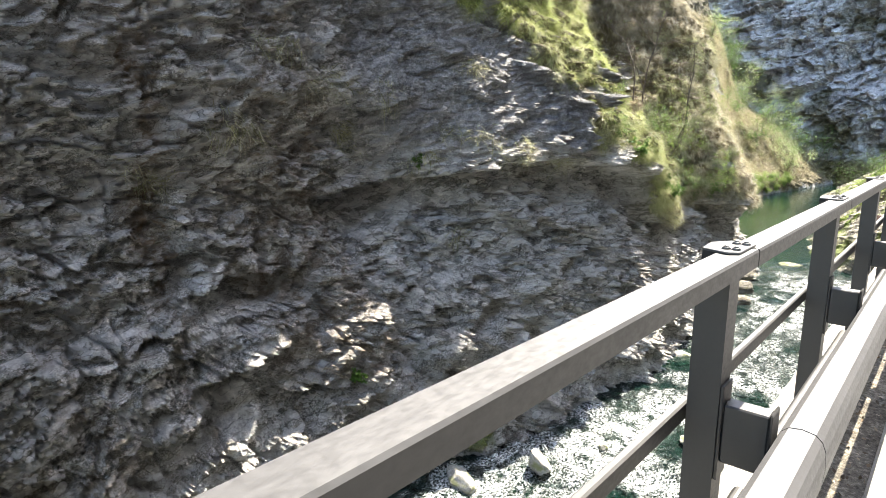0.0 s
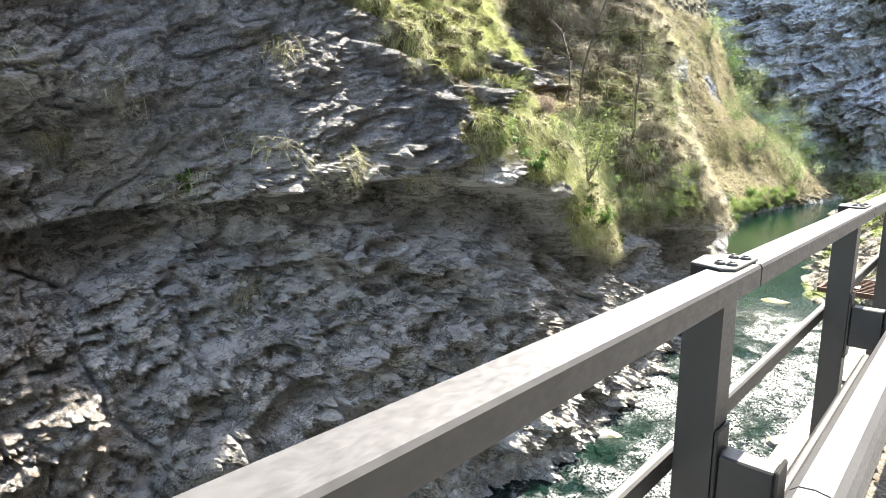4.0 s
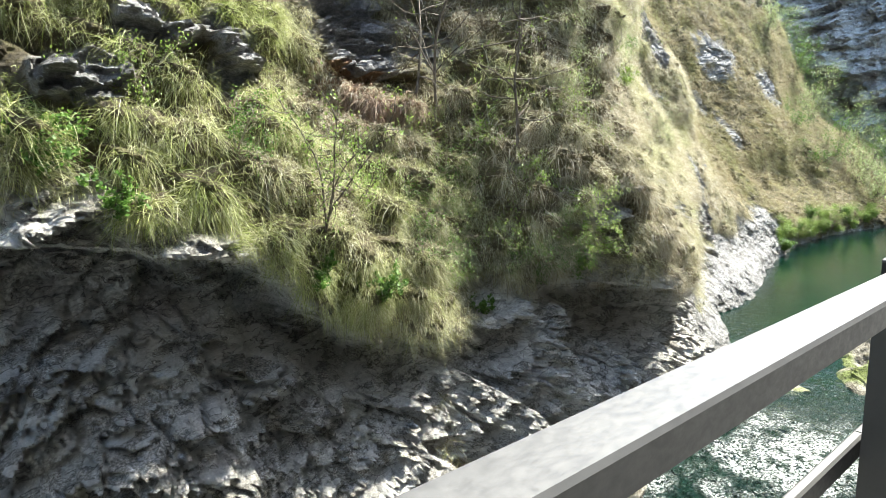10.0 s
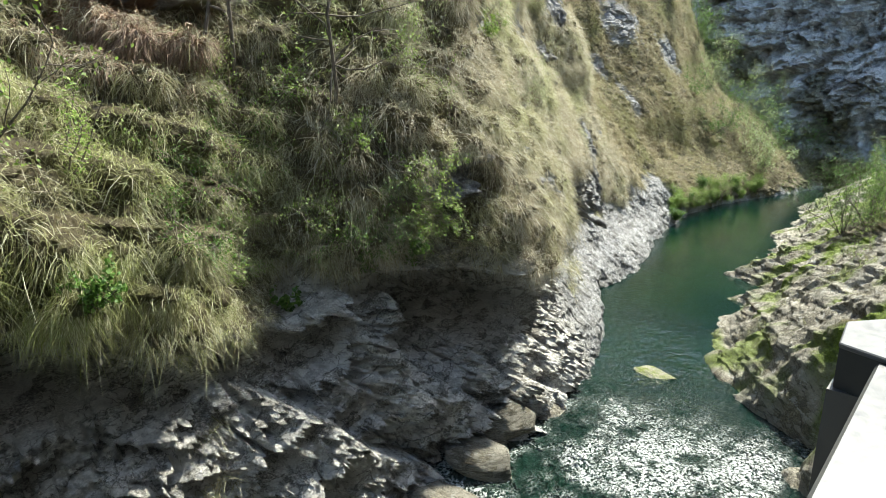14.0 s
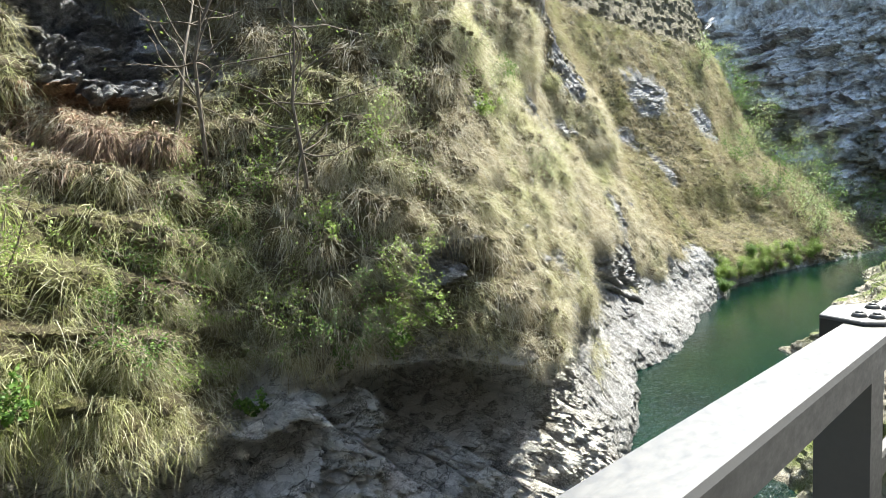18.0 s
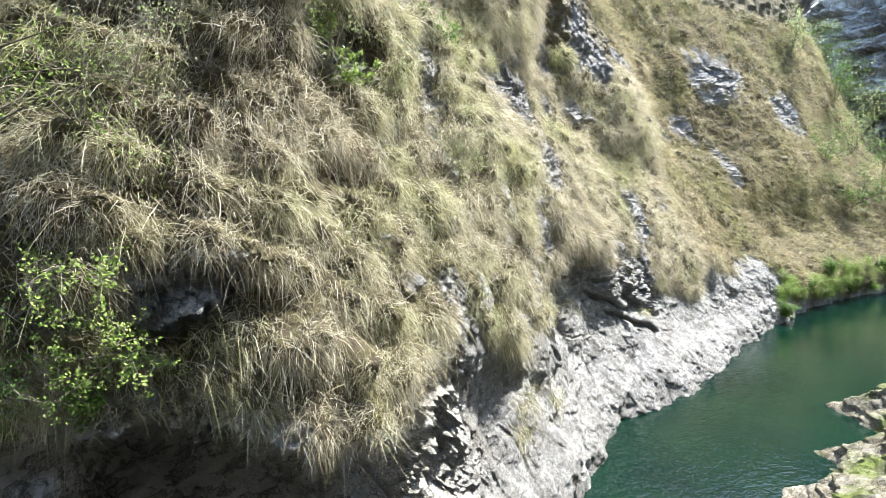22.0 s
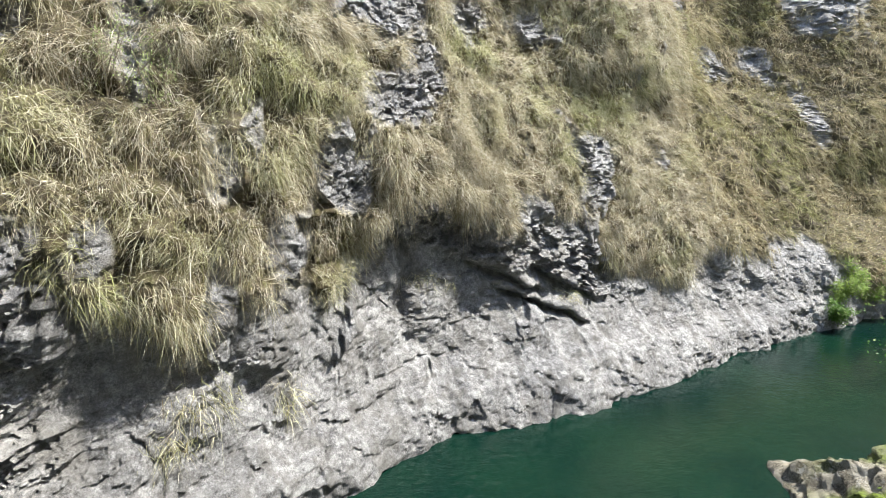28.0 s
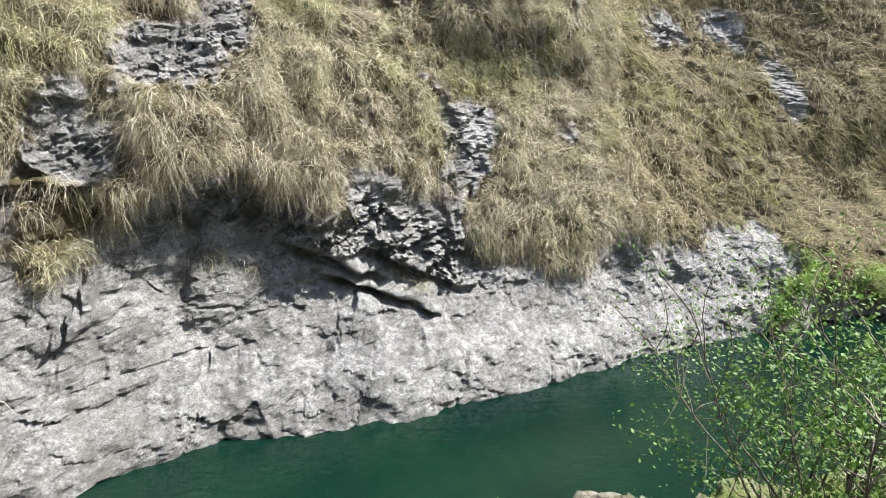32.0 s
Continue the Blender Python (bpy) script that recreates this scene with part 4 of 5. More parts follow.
for bx_, by_ in ((-0.085, 0.023), (-0.085, 0.0), (0.0, 0.023), (0.0, 0.0)):
    hung("bolt", M_BOLT, extra, Matrix.Translation((bx_, by_, 0.007)))


def beam(name, outline, material, x0, x1, z):
    bm = prism(outline, x0, x1)
    ob = part(name, bm, material, guard, bevel=0.0)
    for v in ob.data.vertices:
        v.co.z += z + float(road_level(v.co.x))
    return ob


CHANNEL = [(0.0, -0.045), (0.0, -0.006), (0.004, 0.0), (0.074, 0.0), (0.078, -0.006), (0.078, -0.045), (0.072, -0.045), (0.072, -0.008), (0.006, -0.008), (0.006, -0.045)]
for a, b in zip(POSTS, POSTS[1:]):
    ch = [(RAIL_Y - 0.032 + y * 0.92, z) for y, z in CHANNEL]
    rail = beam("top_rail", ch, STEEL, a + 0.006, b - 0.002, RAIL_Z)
    # upright faces get the darker copy, their shade set in the colour
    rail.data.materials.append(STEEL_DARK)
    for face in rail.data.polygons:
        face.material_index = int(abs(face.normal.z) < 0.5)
    ang = [2 * math.pi * i / 16 for i in range(16)]
    beam("main_beam", [(-0.085 + 0.055 * math.copysign(abs(math.cos(t)) ** 0.7, math.cos(t)), 0.085 * math.copysign(abs(math.sin(t)) ** 0.7, math.sin(t))) for t in ang], STEEL, a - 0.06, b - 0.066, 0.715)
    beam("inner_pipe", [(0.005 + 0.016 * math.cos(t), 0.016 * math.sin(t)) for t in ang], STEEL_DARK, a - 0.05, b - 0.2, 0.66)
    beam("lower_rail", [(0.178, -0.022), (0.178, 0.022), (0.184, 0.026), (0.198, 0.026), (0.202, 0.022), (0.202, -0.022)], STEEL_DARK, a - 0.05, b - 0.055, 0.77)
# ---- grass on the cliff ----
rng = np.random.default_rng(7)
DYDX = np.gradient(GY, CX, axis=0)
DYDZ = np.gradient(GY, CZ, axis=1)


def on_cliff(x, z):
    """Place and outward normal of the cliff at (x, z), from the built grid."""
    i = np.clip(np.searchsorted(CX, x), 1, len(CX) - 1)
    j = np.clip(np.searchsorted(CZ, z), 1, len(CZ) - 1)
    tx = np.clip((x - CX[i - 1]) / (CX[i] - CX[i - 1]), 0, 1)
    tz = np.clip((z - CZ[j - 1]) / (CZ[j] - CZ[j - 1]), 0, 1)
    y = GY[i - 1, j - 1] * (1 - tx) * (1 - tz) + GY[i, j - 1] * tx * (1 - tz) + GY[i - 1, j] * (1 - tx) * tz + GY[i, j] * tx * tz
    sx_ = np.clip((DYDX[i - 1, j - 1] + DYDX[i, j]) / 2, -1.5, 1.5)
    sz_ = np.clip((DYDZ[i - 1, j - 1] + DYDZ[i, j]) / 2, -0.6, 3)
    n = np.stack([sx_, -np.ones_like(sx_), sz_], -1)
    return np.stack([x, y, z], -1), n / np.linalg.norm(n, axis=-1, keepdims=True), GRASSY[i, j]


def blades(name, roots, normals, green, count, length, width, label, droop=1.0, spread=0.62, material=None):
    """Tussocks of drooping blades at roots, all in one mesh."""
    k = len(roots)
    n = k * count
    r = np.repeat(roots, count, 0)
    nn = np.repeat(normals, count, 0)
    size = np.repeat(rng.uniform(0.7, 1.25, k), count) * rng.uniform(0.55, 1.15, n) * np.repeat(np.broadcast_to(length, (k,)), count)
    wid = np.repeat(np.broadcast_to(width, (k,)), count) * rng.uniform(0.7, 1.3, n)
    jit = rng.normal(0, 1, (n, 3))
    r = r + jit * np.repeat(np.broadcast_to(length, (k,)), count)[:, None] * np.array((0.50, 0.06, 0.34)) - nn * 0.03
    comb = np.stack([fbm(roots[:, 0] * 1.3, 3, roots[:, 2] * 1.3, 2, seed=161), 0.3 * fbm(roots[:, 0] * 1.3, 7, roots[:, 2] * 1.3, 2, seed=162), 0.5 * fbm(roots[:, 0] * 1.1, 9, roots[:, 2] * 1.1, 2, seed=163)], 1)
    lean = np.repeat(rng.normal(0, 0.28, (k, 3)) + 1.3 * comb, count, 0)
    d = nn * 0.85 + np.array((0, 0, 0.3)) + spread * rng.normal(0, 1, (n, 3)) + lean
    d /= np.linalg.norm(d, axis=1, keepdims=True)
    grav = np.repeat(rng.uniform(0.7, 1.3, k), count) * rng.uniform(0.7, 1.4, n) * droop
    side = np.cross(d, rng.normal(0, 1, (n, 3)))
    side /= np.linalg.norm(side, axis=1, keepdims=True)
    rows = []
    curl = rng.normal(0, 0.42, (n, 3)) * size[:, None]
    for t, w in ((0.0, 1.0), (0.5, 0.85), (1.0, 0.08)):
        p = r + (size * t)[:, None] * d + curl * t * t
        p[:, 2] -= grav * size * t * t * 0.95
        rows.append(p - side * (wid * w * 0.5)[:, None])
        rows.append(p + side * (wid * w * 0.5)[:, None])
    v = np.stack(rows, 1).reshape(-1, 3)
    base = np.arange(n)[:, None, None] * 6
    f = (base + np.array(((0, 1, 3, 2), (2, 3, 5, 4)))[None]).reshape(-1, 4)
    me = mesh_from_arrays(name, v, f, True)
    g = np.clip(np.repeat(green, count) + rng.normal(0, 0.16, n), 0, 1)
    float_layer(me, "green", np.repeat(g, 6))
    me.materials.append(material or GRASS)
    return tagged(new(name, me), label, "grass", kind="stuff")


def sow(x0, x1, z0, z1, tries, level=0.35):
    x, z = rng.uniform(x0, x1, tries), rng.uniform(z0, z1, tries)
    p, n, g = on_cliff(x, z)
    m1, _, _ = worley(x * 1.9 + 0.3 * fbm(x * 0.35, 1.0, z * 0.35, 3, seed=2), z * 2.3, 57)
    keep = (rng.uniform(0, 1, tries) * 0.6 + level < g) & ((m1 < rng.uniform(0.15, 0.78, tries)) | (x > 34 + rng.normal(0, 2, tries)) & (m1 < 0.8)) & (z > water_level(x) + 0.35)
    return p[keep], n[keep]


def greenness(p):
    return np.clip(0.66 + 0.15 * (p[:, 0] < 17.5) - 0.075 * np.clip(p[:, 0] - 14.5, 0, 7) + 0.5 * fbm(p[:, 0] * 0.7, 8, p[:, 2] * 0.9, 3, seed=81) + 0.25 * fbm(p[:, 0] * 2, 1, p[:, 2] * 2, 2, seed=151), 0, 1)


p, n = sow(10.5, 21, -1.2, 6.5, 9500)
blades("cliff_grass", p, n, greenness(p), 50, 0.20, 0.0052, "tussocks of green and straw grass on the cliff ledges", 1.05, 0.8)
p, n = sow(21, 33.5, -2.2, 7.0, 13500)
blades("cliff_grass", p, n, greenness(p), 44, 0.24, 0.006, "long dry straw-coloured grass hanging over the cliff", 1.15, 0.7)
p, n = sow(30, 41, -2.0, 6, 7500)
blades("cliff_grass", p, n, greenness(p), 28, 0.25, 0.0085, "long faded straw grass on the slope by the pool")
p, n = sow(40, 78, -2.6, 12, 16000)
blades("cliff_grass", p, n, greenness(p) + 0.15, 17, 0.36, 0.016, "faded dry grass on the far slope", material=GRASS_FAR)
# grass on the far slope under the rock wall
tyy, tzz = rng.uniform(-2, 22, 2600), rng.uniform(-3.3, 3.5, 2600)
ti, tj = np.clip(np.searchsorted(fy, tyy), 0, len(fy) - 1), np.clip(np.searchsorted(fz, tzz), 0, len(fz) - 1)
keep = talus[ti, tj] > 0.1
p = 1.35 * np.stack([FX[ti, tj], tyy, tzz], 1)[keep]
blades("far_grass", p, np.tile((-0.6, 0.0, 0.8), (len(p), 1)), 0.25 + 0.4 * rng.uniform(0, 1, len(p)), 26, 0.5, 0.022, "faded grass below the far rock wall", material=GRASS_FAR)
# hanging fringe along the lips
fx_ = np.concatenate([rng.uniform(13.1, 25.4, 520), rng.uniform(25.4, 38, 260)])
fz_ = np.interp(fx_, EDGE_X, EDGE_Z) + rng.uniform(0.05, 0.4, len(fx_))
p, n, g = on_cliff(fx_, fz_)
keep = g > 0.2
p, n = p[keep], n[keep] + np.array((0, -0.3, 0))
blades("cliff_grass", p, n, greenness(p) * 0.7, 40, 0.17, 0.0055, "fringe of straw grass hanging from the overhang", 1.2, 0.6)
# single tufts on bare rock
TUFTS = ((11.2, 1.5), (11.7, 2.8), (12.1, 1.25), (10.9, -0.5), (8.1, 2.4), (6.4, 1.7), (9.5, 2.3), (13.0, 1.0), (10.3, 1.0), (18.8, -2.6), (19.1, -2.9), (18.7, -2.0), (9.0, 1.6), (7.3, 2.9), (28.0, -1.9), (28.9, -2.2), (27.6, -2.3), (31.6, -1.2), (35.0, -1.8), (5.2, 0.9))
tp = np.repeat(np.array(TUFTS), 7, 0) + rng.normal(0, 0.13, (len(TUFTS) * 7, 2)) * np.array((1.5, 0.6))
p, n, g = on_cliff(tp[:, 0], tp[:, 1])
blades("rock_tufts", p, n, 0.15 + 0.3 * rng.uniform(0, 1, len(p)), 30, 0.26, 0.008, "brown grass tufts rooted in cracks of the rock", 1.2)
# reddish litter of dead blades in the gully
lx, lz = rng.normal(19.2, 0.55, 420), rng.normal(2.35, 0.2, 420)
p, n, g = on_cliff(lx, lz)
me_l = blades("dead_bracken", p, n, 0 * lx - 0.2, 22, 0.14, 0.012, "mat of reddish dead bracken in the gully", 1.3, 0.9)
_m = Nodes("dead_bracken")
_c = _m.ramp(_m.info(True), [(0.0, (0.16, 0.10, 0.07)), (0.5, (0.34, 0.24, 0.175)), (1.0, (0.47, 0.36, 0.28))])
me_l.data.materials.clear()
me_l.data.materials.append(_m.done(_c, 0.85))

# ---- shrubs and trees ----


def limb(start, way, length, segments, wobble, lift, seed):
    r = np.random.default_rng(seed)
    pts, d = [np.array(start, float)], np.array(way, float) / np.linalg.norm(way)
    for _ in range(segments):
        d = d + r.normal(0, wobble, 3) + np.array((0, 0, lift))
        d /= np.linalg.norm(d)
        pts.append(pts[-1] + d * length / segments)
    return np.array(pts)


def leaf_cloud(tips, per, size, spread, seed, flat=0.4):
    """Small pointed leaves round the given points: verts and quads."""
    r = np.random.default_rng(seed)
    c = np.repeat(tips, per, 0) + r.normal(0, spread, (len(tips) * per, 3))
    n = len(c)
    a = r.normal(0, 1, (n, 3))
    a /= np.linalg.norm(a, axis=1, keepdims=True)
    up = r.normal(0, 1, (n, 3)) * flat + np.array((0, -0.25, 1.0))
    b = np.cross(up, a)
    b /= np.linalg.norm(b, axis=1, keepdims=True) + 1e-9
    s = size * r.uniform(0.6, 1.3, n)[:, None]
    v = np.stack([c - a * s * 0.5, c + b * s * 0.30, c + a * s * 0.5, c - b * s * 0.30], 1).reshape(-1, 3)
    return v, np.arange(n * 4).reshape(-1, 4)


def shrub(name, label, category, base, height, stems, leaf_mat, leaf_size, per=7, lean=(0, -0.25, 1), spread=0.55, twigs=9, thick=0.012, seed=1, bark=None, lift=0.05, cloud=0.05, group=""):
    """Stems from one root, side twigs, and a loose crown of leaves."""
    r = np.random.default_rng(seed)
    root = new(name)
    root.location = base
    tips, pieces = [], []
    for s in range(stems):
        d = np.array(lean) + r.normal(0, spread, 3) * np.array((1, 1, 0.35))
        main = limb((0, 0, -0.05), d, height * r.uniform(0.7, 1.05), 9, 0.13, lift, seed * 31 + s)
        part("stem", mesh_from_arrays("stem", *tube_mesh(main, np.linspace(thick, thick * 0.25, len(main)), 6)), bark or BARK, root)
        for t in range(twigs):
            at = main[r.integers(2, len(main))]
            tw = limb(at, np.array(lean) * 0.4 + r.normal(0, 0.8, 3), height * r.uniform(0.15, 0.4), 5, 0.22, lift, seed * 97 + s * 13 + t)
            pieces.append(tube_mesh(tw, np.linspace(thick * 0.4, thick * 0.15, len(tw)), 4))
            tips.extend(tw[2:])
        tips.append(main[-1])
    tagged(part("twig_mass", mesh_from_arrays("twig_mass", *joined(pieces)), bark or BARK, root), kind="stuff")
    if per:
        tagged(part("foliage", mesh_from_arrays("foliage", *leaf_cloud(np.array(tips), per, leaf_size, cloud * height, seed + 5), False), leaf_mat, root), kind="stuff")
    return tagged(root, label, category, group)


def rooted(x, z):
    p_, n_, g_ = on_cliff(np.array([x], float), np.array([z], float))
    return Vector(p_[0])


shrub("sapling", "young tree with pale green spring leaves on a ledge", "tree", rooted(17.0, 0.75), 1.5, 4, LEAF, 0.036, 8, (0, -0.35, 1), 0.35, 9, 0.014, 1)
shrub("sapling", "slender sapling with yellow-green buds above the overhang", "tree", rooted(17.9, 0.9), 1.1, 3, LEAF, 0.034, 7, (0, -0.4, 1), 0.35, 7, 0.01, 2)
for i, (x, z, h, nst) in enumerate(((14.6, 1.45, 0.55, 6), (15.0, 1.1, 0.4, 5), (16.9, 0.2, 0.35, 5), (17.8, -0.2, 0.4, 6), (20.1, -0.95, 0.3, 5), (21.3, -0.7, 0.6, 8), (21.9, -0.5, 0.5, 7), (25.3, 3.0, 0.6, 5), (27.9, 4.4, 0.7, 5), (24.7, 3.5, 0.6, 6), (10.2, 0.9, 0.3, 5), (7.9, -2.6, 0.25, 5))):
    shrub("ivy_clump", "dark green leafy clump rooted in the rock", "plant", rooted(x, z), h, nst, LEAF_DARK if i not in (7, 9) else LEAF, 0.05, 5, (0, -0.7, 0.7), 0.6, 6, 0.006, 40 + i, group="leafy clumps on the cliff")
# bare young trees in the gully
for i, (x, z, h) in enumerate(((19.95, 2.1, 3.6), (20.35, 2.05, 3.9), (21.2, 1.6, 3.4))):
    shrub("gully_tree", "thin bare tree with a few opening leaves in the gully", "tree", rooted(x, z), h, 1, LEAF, 0.045, 1 if i < 2 else 3, (0.03, -0.12, 1), 0.06, 22, 0.03, 60 + i, cloud=0.02, lift=0.03, group="bare trees in the gully")
# sprays of leafy twigs reaching out of the gully side
for i, (x, z, d, h) in enumerate(((21.0, 1.35, (0.2, -0.9, 0.2), 1.0), (21.6, 0.95, (0.4, -0.9, -0.1), 1.0), (21.9, 0.45, (0.3, -0.9, -0.15), 0.9), (22.2, 0.1, (0.1, -0.9, 0.1), 0.9), (20.7, 1.9, (0.3, -0.8, 0.5), 1.2))):
    shrub("hazel_spray", "thin arching twigs with bright fresh leaves", "shrub", rooted(x, z), h, 4, LEAF, 0.036, 6, d, 0.28, 8, 0.008, 80 + i, TWIG, -0.02, 0.03, group="leafy sprays in the gully")
for i, (x, z, h) in enumerate(((27.0, 1.7, 1.2), (27.6, 1.5, 1.1), (26.0, 2.9, 1.3), (25.0, 3.2, 1.2), (24.2, 3.4, 1.4), (23.2, 3.0, 1.3), (22.4, 2.5, 1.2))):
    shrub("catkin_shrub", "sparse shrub with pale hanging catkins on the spur", "shrub", rooted(x, z), h, 4, LEAF_PALE, 0.03, 5, (0.2, -0.45, 1), 0.4, 8, 0.009, 100 + i, TWIG, group="sparse shrubs on the spur")
# bare brambles that hang in the gully
for i, (x, z, h) in enumerate(((19.2, 0.9, 1.0), (19.8, 0.3, 0.9), (20.2, 1.2, 1.2), (20.6, 0.4, 1.0), (20.9, -0.2, 0.9), (19.5, -0.4, 0.8), (21.4, 0.0, 0.9), (20.1, 1.9, 1.2), (18.7, 0.2, 0.8), (22.0, 2.2, 1.1), (16.2, 1.6, 0.7), (15.4, 2.2, 0.8))):
    shrub("bramble", "tangle of thin bare twigs with scattered small leaves", "shrub", rooted(x, z), h, 5, LEAF if i % 2 else LEAF_DARK, 0.03, 4, (0.05, -0.8, 0.45), 0.5, 10, 0.007, 210 + i, TWIG, -0.05, 0.05, group="brambles in the gully")
# far bushes at the bend
for i, (x, z, h) in enumerate(((66.0, 4.0, 4.0), (62.0, 1.5, 3.2), (68.0, 0.4, 4.2), (61.0, -0.6, 2.8), (69.5, 5.5, 4.0), (66.5, 7.6, 3.6), (71.0, 2.0, 4.0), (57.5, 0.6, 2.4), (72.0, -1.6, 4.0), (60.5, -2.0, 2.6), (64.5, -1.0, 3.4), (58.5, 3.2, 2.4), (60.0, 10.0, 2.6), (73.0, 8.0, 4.0), (70, 10.5, 3.6))):
    shrub("far_bush", "hazy green bush below the far rock wall", "bush", rooted(x, z), h, 5, LEAF_DARK if i % 3 else LEAF_PALE, 0.11, 5, (-0.1, -0.2, 1), 0.45, 12, 0.022, 120 + i, cloud=0.06, group="bushes at the bend")
_shore = [(44.6 + 0.62 * k + 0.4 * hash_, -3.15 + 0.35 * (k % 3) + 0.3 * hash_) for k, hash_ in ((k, (k * 0.618) % 1.0) for k in range(24))]
for i, (x, z) in enumerate(_shore):
    shrub("shore_plant", "low bright green plants along the far shore", "plant", rooted(x, z), 0.55 + 0.2 * ((i * 7) % 3) / 2, 9, LEAF if i % 4 else LEAF_DARK, 0.055, 9, (0, -0.3, 0.8), 0.75, 8, 0.008, 150 + i, cloud=0.11, group="plants on the far shore")
# shrubs on the near bank beyond the railing
for i, (x, y, h, nst) in enumerate(((36.4, 2.9, 2.4, 8), (37.2, 1.6, 2.0, 7), (38.2, 2.4, 2.0, 7), (36.0, 2.3, 1.8, 7), (39.5, 1.4, 2.0, 7), (41.0, 2.4, 2.2, 7))):
    z0 = float(bank_height(np.array([x]), np.array([y]))[0][0]) - 0.03
    shrub("bank_shrub", "leafy pale green shrub on the bank below the railing", "shrub", (x, y, z0), h, nst, LEAF if i % 3 == 1 else LEAF_DARK, 0.036, 11, (-0.05, 0.1, 1), 0.42, 14, 0.014, 180 + i, cloud=0.035, group="shrubs on the near bank")

# thin herbs that rise in front of the pool
for i, (x, y, h) in enumerate(((32.4, 1.7, 1.0), (32.0, 1.95, 0.8), (33.2, 1.5, 1.0), (31.3, 1.75, 0.7), (34.2, 1.9, 0.9))):
    z0 = float(bank_height(np.array([x]), np.array([y]))[0][0]) - 0.03
    shrub("wild_herb", "thin green stalk with sparse leaves on the near bank", "plant", (x, y, z0), h, 2, LEAF, 0.035, 2, (-0.15, 0.1, 1), 0.25, 5, 0.006, 260 + i, TWIG, 0.0, 0.02, group="herbs on the near bank")

# grass and herbs on the near bank
bxr, byr = rng.uniform(18, 46, 2600), rng.uniform(0.4, 5.5, 2600)
bzr, btr = bank_height(bxr, byr)
keep = (btr < 0.8) & (fbm(bxr * 0.9, byr * 0.9, 0 * bxr, 4, seed=111) > -0.02 - 0.03 * (bxr - 26))
p = np.stack([bxr, byr, bzr], 1)[keep]
blades("bank_grass", p, np.tile((0.0, 0.3, 0.9), (len(p), 1)), 0.6 + 0.3 * rng.uniform(-1, 1, len(p)), 16, 0.14, 0.006, "short grass and moss on the near bank", 0.8, 0.6)

# ---- boulders ----


def boulder(name, label, centre, radius, flat, material, seed, group=""):
    bm = bmesh.new()
    bmesh.ops.create_icosphere(bm, subdivisions=4, radius=1.0)
    co = np.array([v.co for v in bm.verts])
    f = 1 + 0.35 * fbm(co[:, 0] * 0.9, co[:, 1] * 0.9, co[:, 2] * 0.9, 3, seed=seed) + 0.12 * fbm(co[:, 0] * 3, co[:, 1] * 3, co[:, 2] * 3, 3, seed=seed + 1)
    rr = np.random.default_rng(seed)
    for _ in range(16):
        d = rr.normal(0, 1, 3)
        d /= np.linalg.norm(d)
        over = np.clip((co @ d) * f - 0.55, 0, None)
        f = f - over * 0.95
    for v, k in zip(bm.verts, f):
        v.co = v.co * float(k)
    ob = part(name, bm, material)
    ob.matrix_basis = Matrix.Translation(centre) @ Matrix.Rotation(rr.uniform(0, 6.28), 4, "Z") @ Matrix.Diagonal((radius, radius * 0.8, radius * flat, 1))
    return tagged(ob, label, "boulder", group)


_m = Nodes("river_stone")
_a, _b = _m.noise(2.5, 6, 0.7), _m.noise(14, 5, 0.7)
STONE = _m.done(_m.mix(_m.ramp(_m.noise(1.4, 4), [(0.5, 0.0), (0.62, 0.8)]), _m.ramp(_m.math("ADD", _m.math("MULTIPLY", _a, 0.5), _m.math("MULTIPLY", _b, 0.5)), [(0.35, (0.16, 0.155, 0.14)), (0.5, (0.34, 0.33, 0.30)), (0.65, (0.52, 0.51, 0.48))]), (0.16, 0.18, 0.05)), 0.75, _m.bump(_b, 0.6, 0.03))
_m = Nodes("mossy_stone")
_a, _b = _m.noise(3.5, 6, 0.7), _m.noise(24, 5, 0.7)
MOSSY = _m.done(_m.mix(_m.ramp(_a, [(0.42, 1.0), (0.58, 0.0)]), _m.ramp(_b, [(0.3, (0.12, 0.11, 0.08)), (0.7, (0.36, 0.34, 0.28))]), _m.ramp(_b, [(0.35, (0.05, 0.07, 0.012)), (0.65, (0.20, 0.23, 0.035))])), 0.85, _m.bump(_b, 0.8, 0.04))
for i, (x, y, rad, flat, lift) in enumerate(((10.2, 4.75, 0.36, 0.75, 0.16), (9.1, 5.7, 0.42, 0.55, 0.05), (13.6, 2.4, 0.40, 0.6, 0.1), (12.7, 3.0, 0.22, 0.6, 0.05), (12.0, 2.2, 0.45, 0.6, 0.1), (10.9, 2.0, 0.5, 0.6, 0.12), (8.4, 4.6, 0.3, 0.6, 0.05), (11.6, 4.2, 0.18, 0.6, 0.02),
                                             (14.6, 2.1, 0.3, 0.6, 0.05), (15.3, 5.0, 0.35, 0.5, 0.02), (16.6, 4.6, 0.3, 0.5, 0.0), (18.3, 2.0, 0.4, 0.5, 0.0), (7.4, 3.2, 0.35, 0.6, 0.05), (9.6, 2.6, 0.28, 0.6, 0.02))):
    boulder("river_boulder", "rounded grey boulder in the white rapids", (x, y, float(water_level(x)) + lift), rad, flat, STONE, 300 + i, "boulders in the rapids")
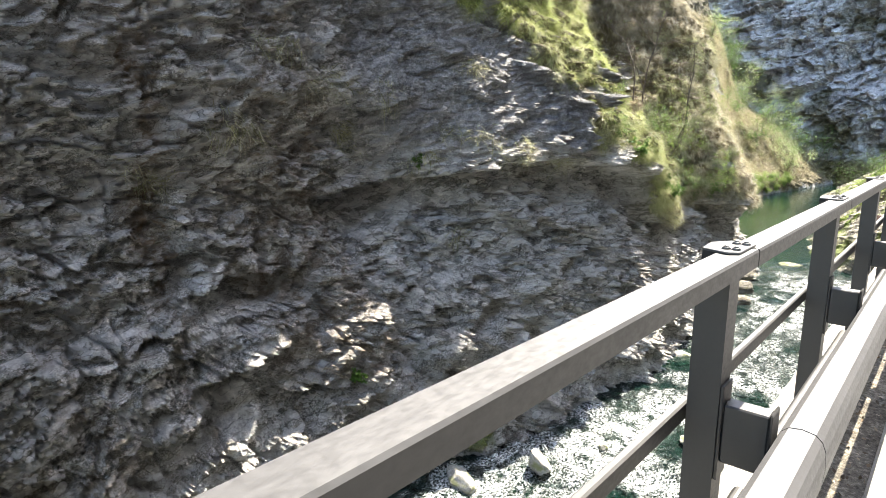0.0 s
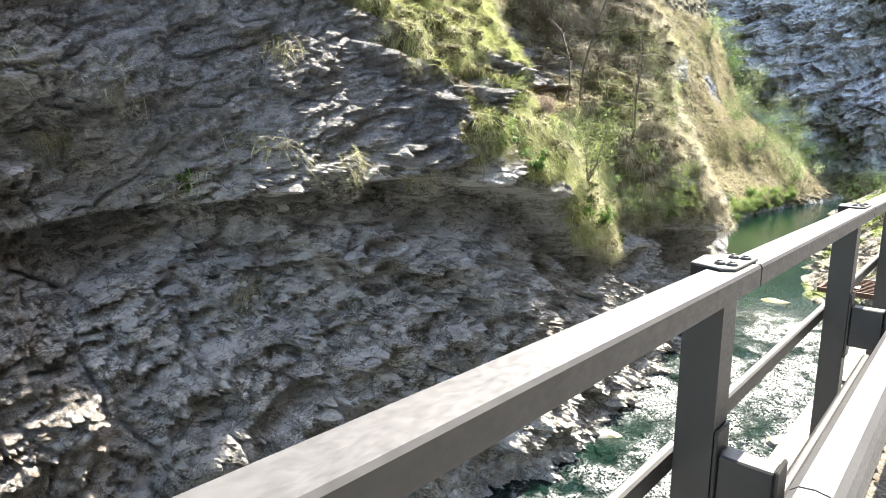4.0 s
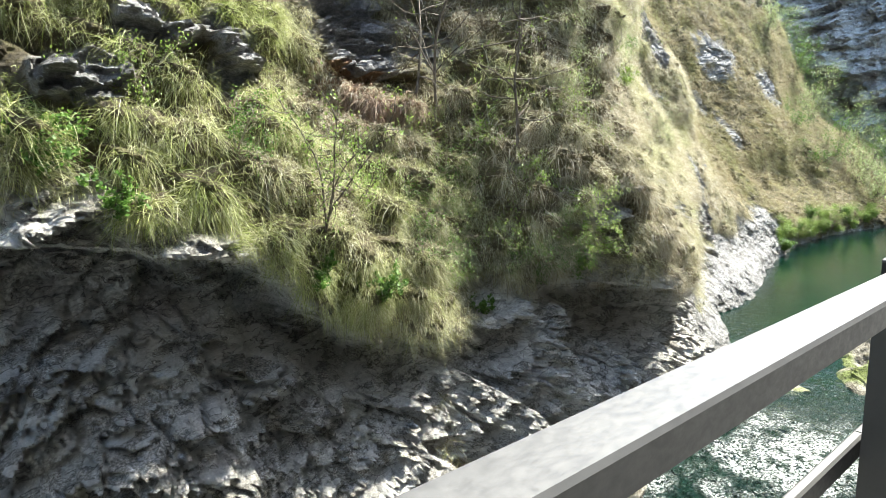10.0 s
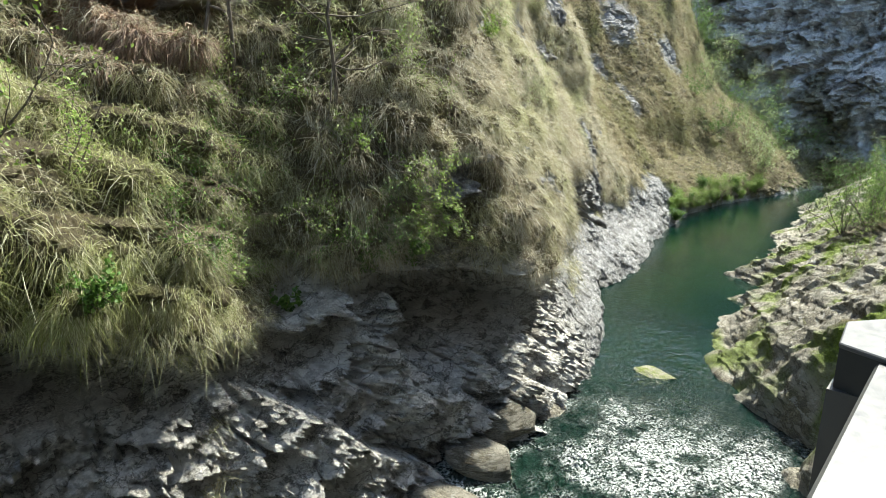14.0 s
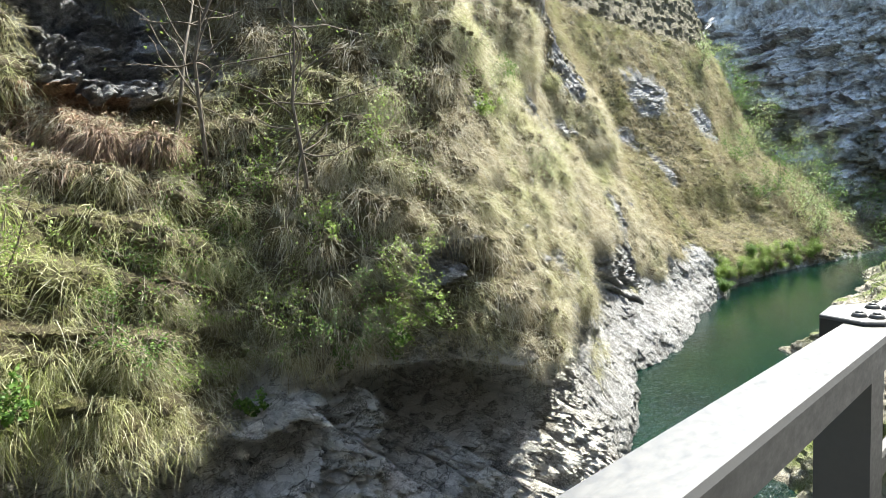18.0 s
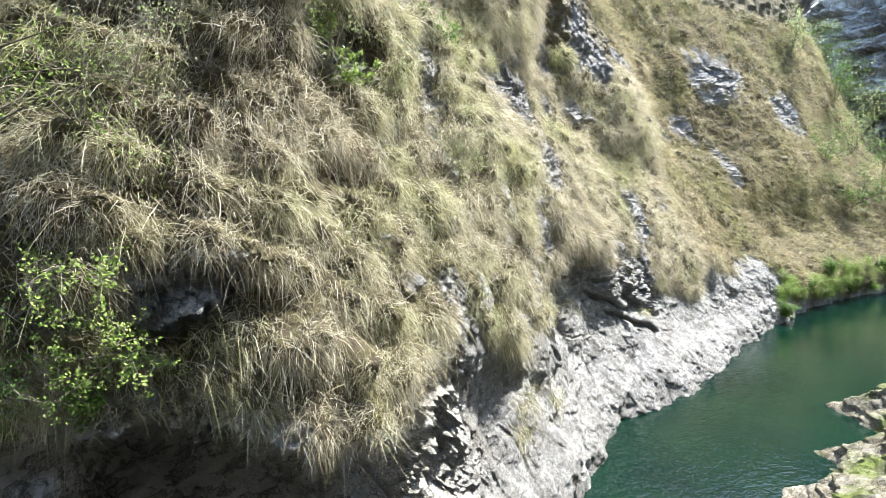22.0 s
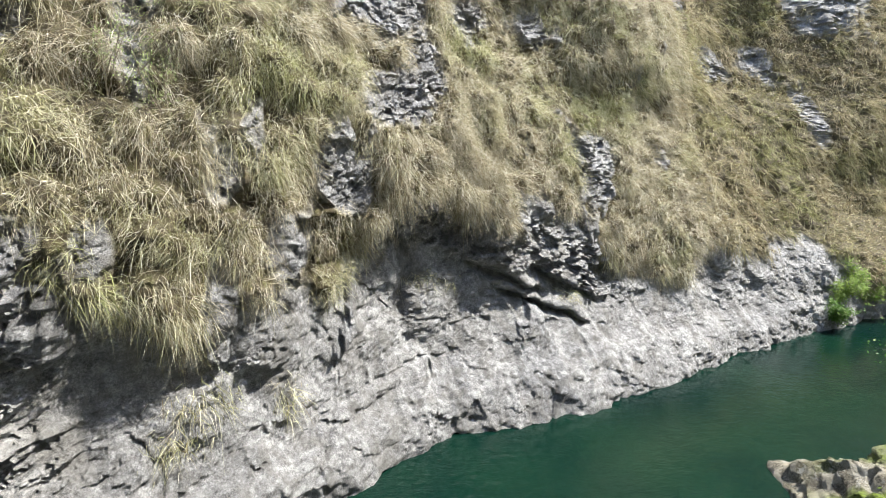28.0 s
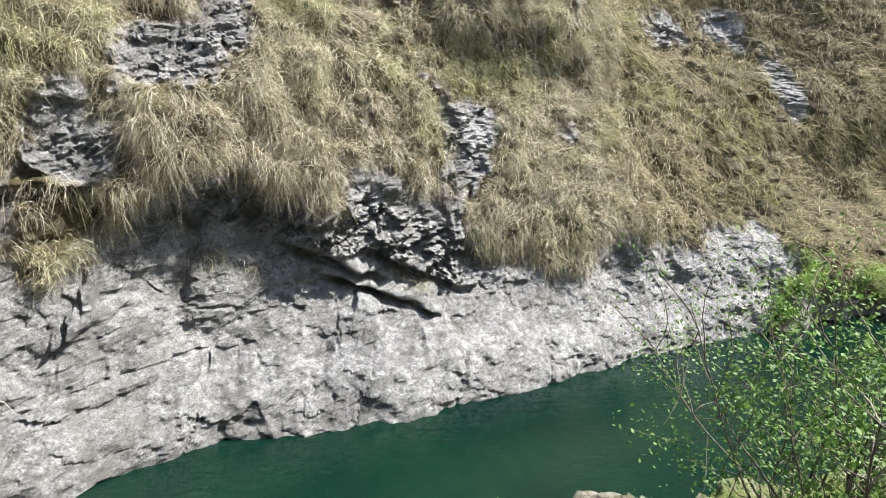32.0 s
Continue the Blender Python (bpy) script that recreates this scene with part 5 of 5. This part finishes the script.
for i, (x, y, z, rad, flat) in enumerate(((23.4, 5.15, -3.35, 0.75, 0.6), (22.5, 4.95, -3.6, 0.8, 0.5), (24.3, 5.05, -3.55, 0.5, 0.5), (21.5, 4.85, -3.8, 0.8, 0.45))):
    boulder("foot_boulder", "pale sunlit rock at the foot of the cliff", (x, y, z), rad, flat, BANK_ROCK, 330 + i, "rocks at the cliff foot")
for i, (x, y, z, rad, flat) in enumerate(((27.2, 4.3, -3.52, 0.52, 0.2), (30.0, 4.5, -4.05, 0.8, 0.4))):
    boulder("bank_boulder", "mossy pale slab at the water's edge", (x, y, z), rad, flat, MOSSY, 350 + i, "slabs along the near shore")
# ---- rusty grating platform bolted outside the railing ----
plat = new("grating_platform")
plat.location, plat.scale = (13.1, 0.52, 0.2), (0.72, 0.62, 1.0)
tagged(plat, "rusty steel grating platform over the river, littered with leaves", "platform")
for y0, y1 in ((-0.38, -0.345), (0.345, 0.38)):
    part("side_frame", box(-0.45, 0.45, y0, y1, -0.03, 0.012), RUST, plat)
for x0 in (-0.45, 0.415):
    part("end_frame", box(x0, x0 + 0.035, -0.345, 0.345, -0.03, 0.012), RUST, plat)
for i in range(9):
    x0 = -0.36 + i * 0.085
    part("slat", box(x0, x0 + 0.016, -0.345, 0.345, -0.02, 0.014), RUST, plat)
bars = bmesh.new()
for i in range(22):
    y0 = -0.34 + i * 0.031
    box(-0.41, 0.41, y0, y0 + 0.005, -0.018, 0.0, bars)
part("grating_mesh", bars, RUST, plat)
part("bracket_leg", box(-0.2, -0.14, -0.3, -0.25, -0.9, -0.03), STEEL_DARK, plat)
_m = Nodes("label_white")
WHITE = _m.done(_m.ramp(_m.noise(20, 4), [(0.3, (0.6, 0.6, 0.58)), (0.7, (0.8, 0.8, 0.78))]), 0.5)
lab = box(-0.26, -0.12, -0.08, 0.04, 0.016, 0.021)
part("white_plate", lab, WHITE, plat, "small white plate lying on the grating")

# ---- kilometre sign on the far verge ----
sign = new("distance_sign")
sign.location = (40.0, 1.62, -0.4)
tagged(sign, "weathered green distance sign on a thin post", "sign")
_m = Nodes("sign_green")
GREEN = _m.done(_m.ramp(_m.noise(15, 5), [(0.3, (0.10, 0.13, 0.09)), (0.7, (0.17, 0.20, 0.14))]), 0.6)
_m = Nodes("sign_ink")
INK = _m.done((0.01, 0.012, 0.01), 0.6)
part("sign_post", (lambda b: b)(box(-0.02, 0.02, -0.02, 0.02, -0.6, 2.8)), STEEL_DARK, sign)
part("sign_panel", box(-0.03, -0.022, -0.3, 0.3, 2.78, 3.3), GREEN, sign, bevel=0.003)
txt = bpy.data.curves.new("sign_number", "FONT")
txt.body, txt.size, txt.extrude, txt.align_x, txt.align_y = "21", 0.3, 0.002, "CENTER", "CENTER"
tob = new("sign_number", txt)
dg = bpy.context.evaluated_depsgraph_get()
num = bpy.data.meshes.new_from_object(tob.evaluated_get(dg))
bpy.data.objects.remove(tob)
num.materials.clear()
num.transform(Matrix.Translation((-0.034, 0, 3.12)) @ Matrix(((0, 0, -1, 0), (-1, 0, 0, 0), (0, 1, 0, 0), (0, 0, 0, 1))))
part("sign_number", num, INK, sign)

# ---- litter in the gutter ----
gx, gy = rng.uniform(-2, 34, 2600), rng.uniform(-0.14, 0.13, 2600)
v, f = leaf_cloud(np.stack([gx, gy, np.full(2600, 0.012)], 1), 1, 0.03, 0.0, 400, 0.15)
v[:, 2] = np.maximum(v[:, 2], 0.004)
_m = Nodes("dead_leaf")
DEAD = _m.done(_m.ramp(_m.info(True), [(0.0, (0.06, 0.04, 0.025)), (0.5, (0.20, 0.14, 0.08)), (1.0, (0.42, 0.36, 0.27))]), 0.85)
me = mesh_from_arrays("leaf_litter", v, f, False)
me.materials.append(DEAD)
tagged(new("leaf_litter", me), "dry brown leaves scattered along the gutter", "leaves", kind="stuff")
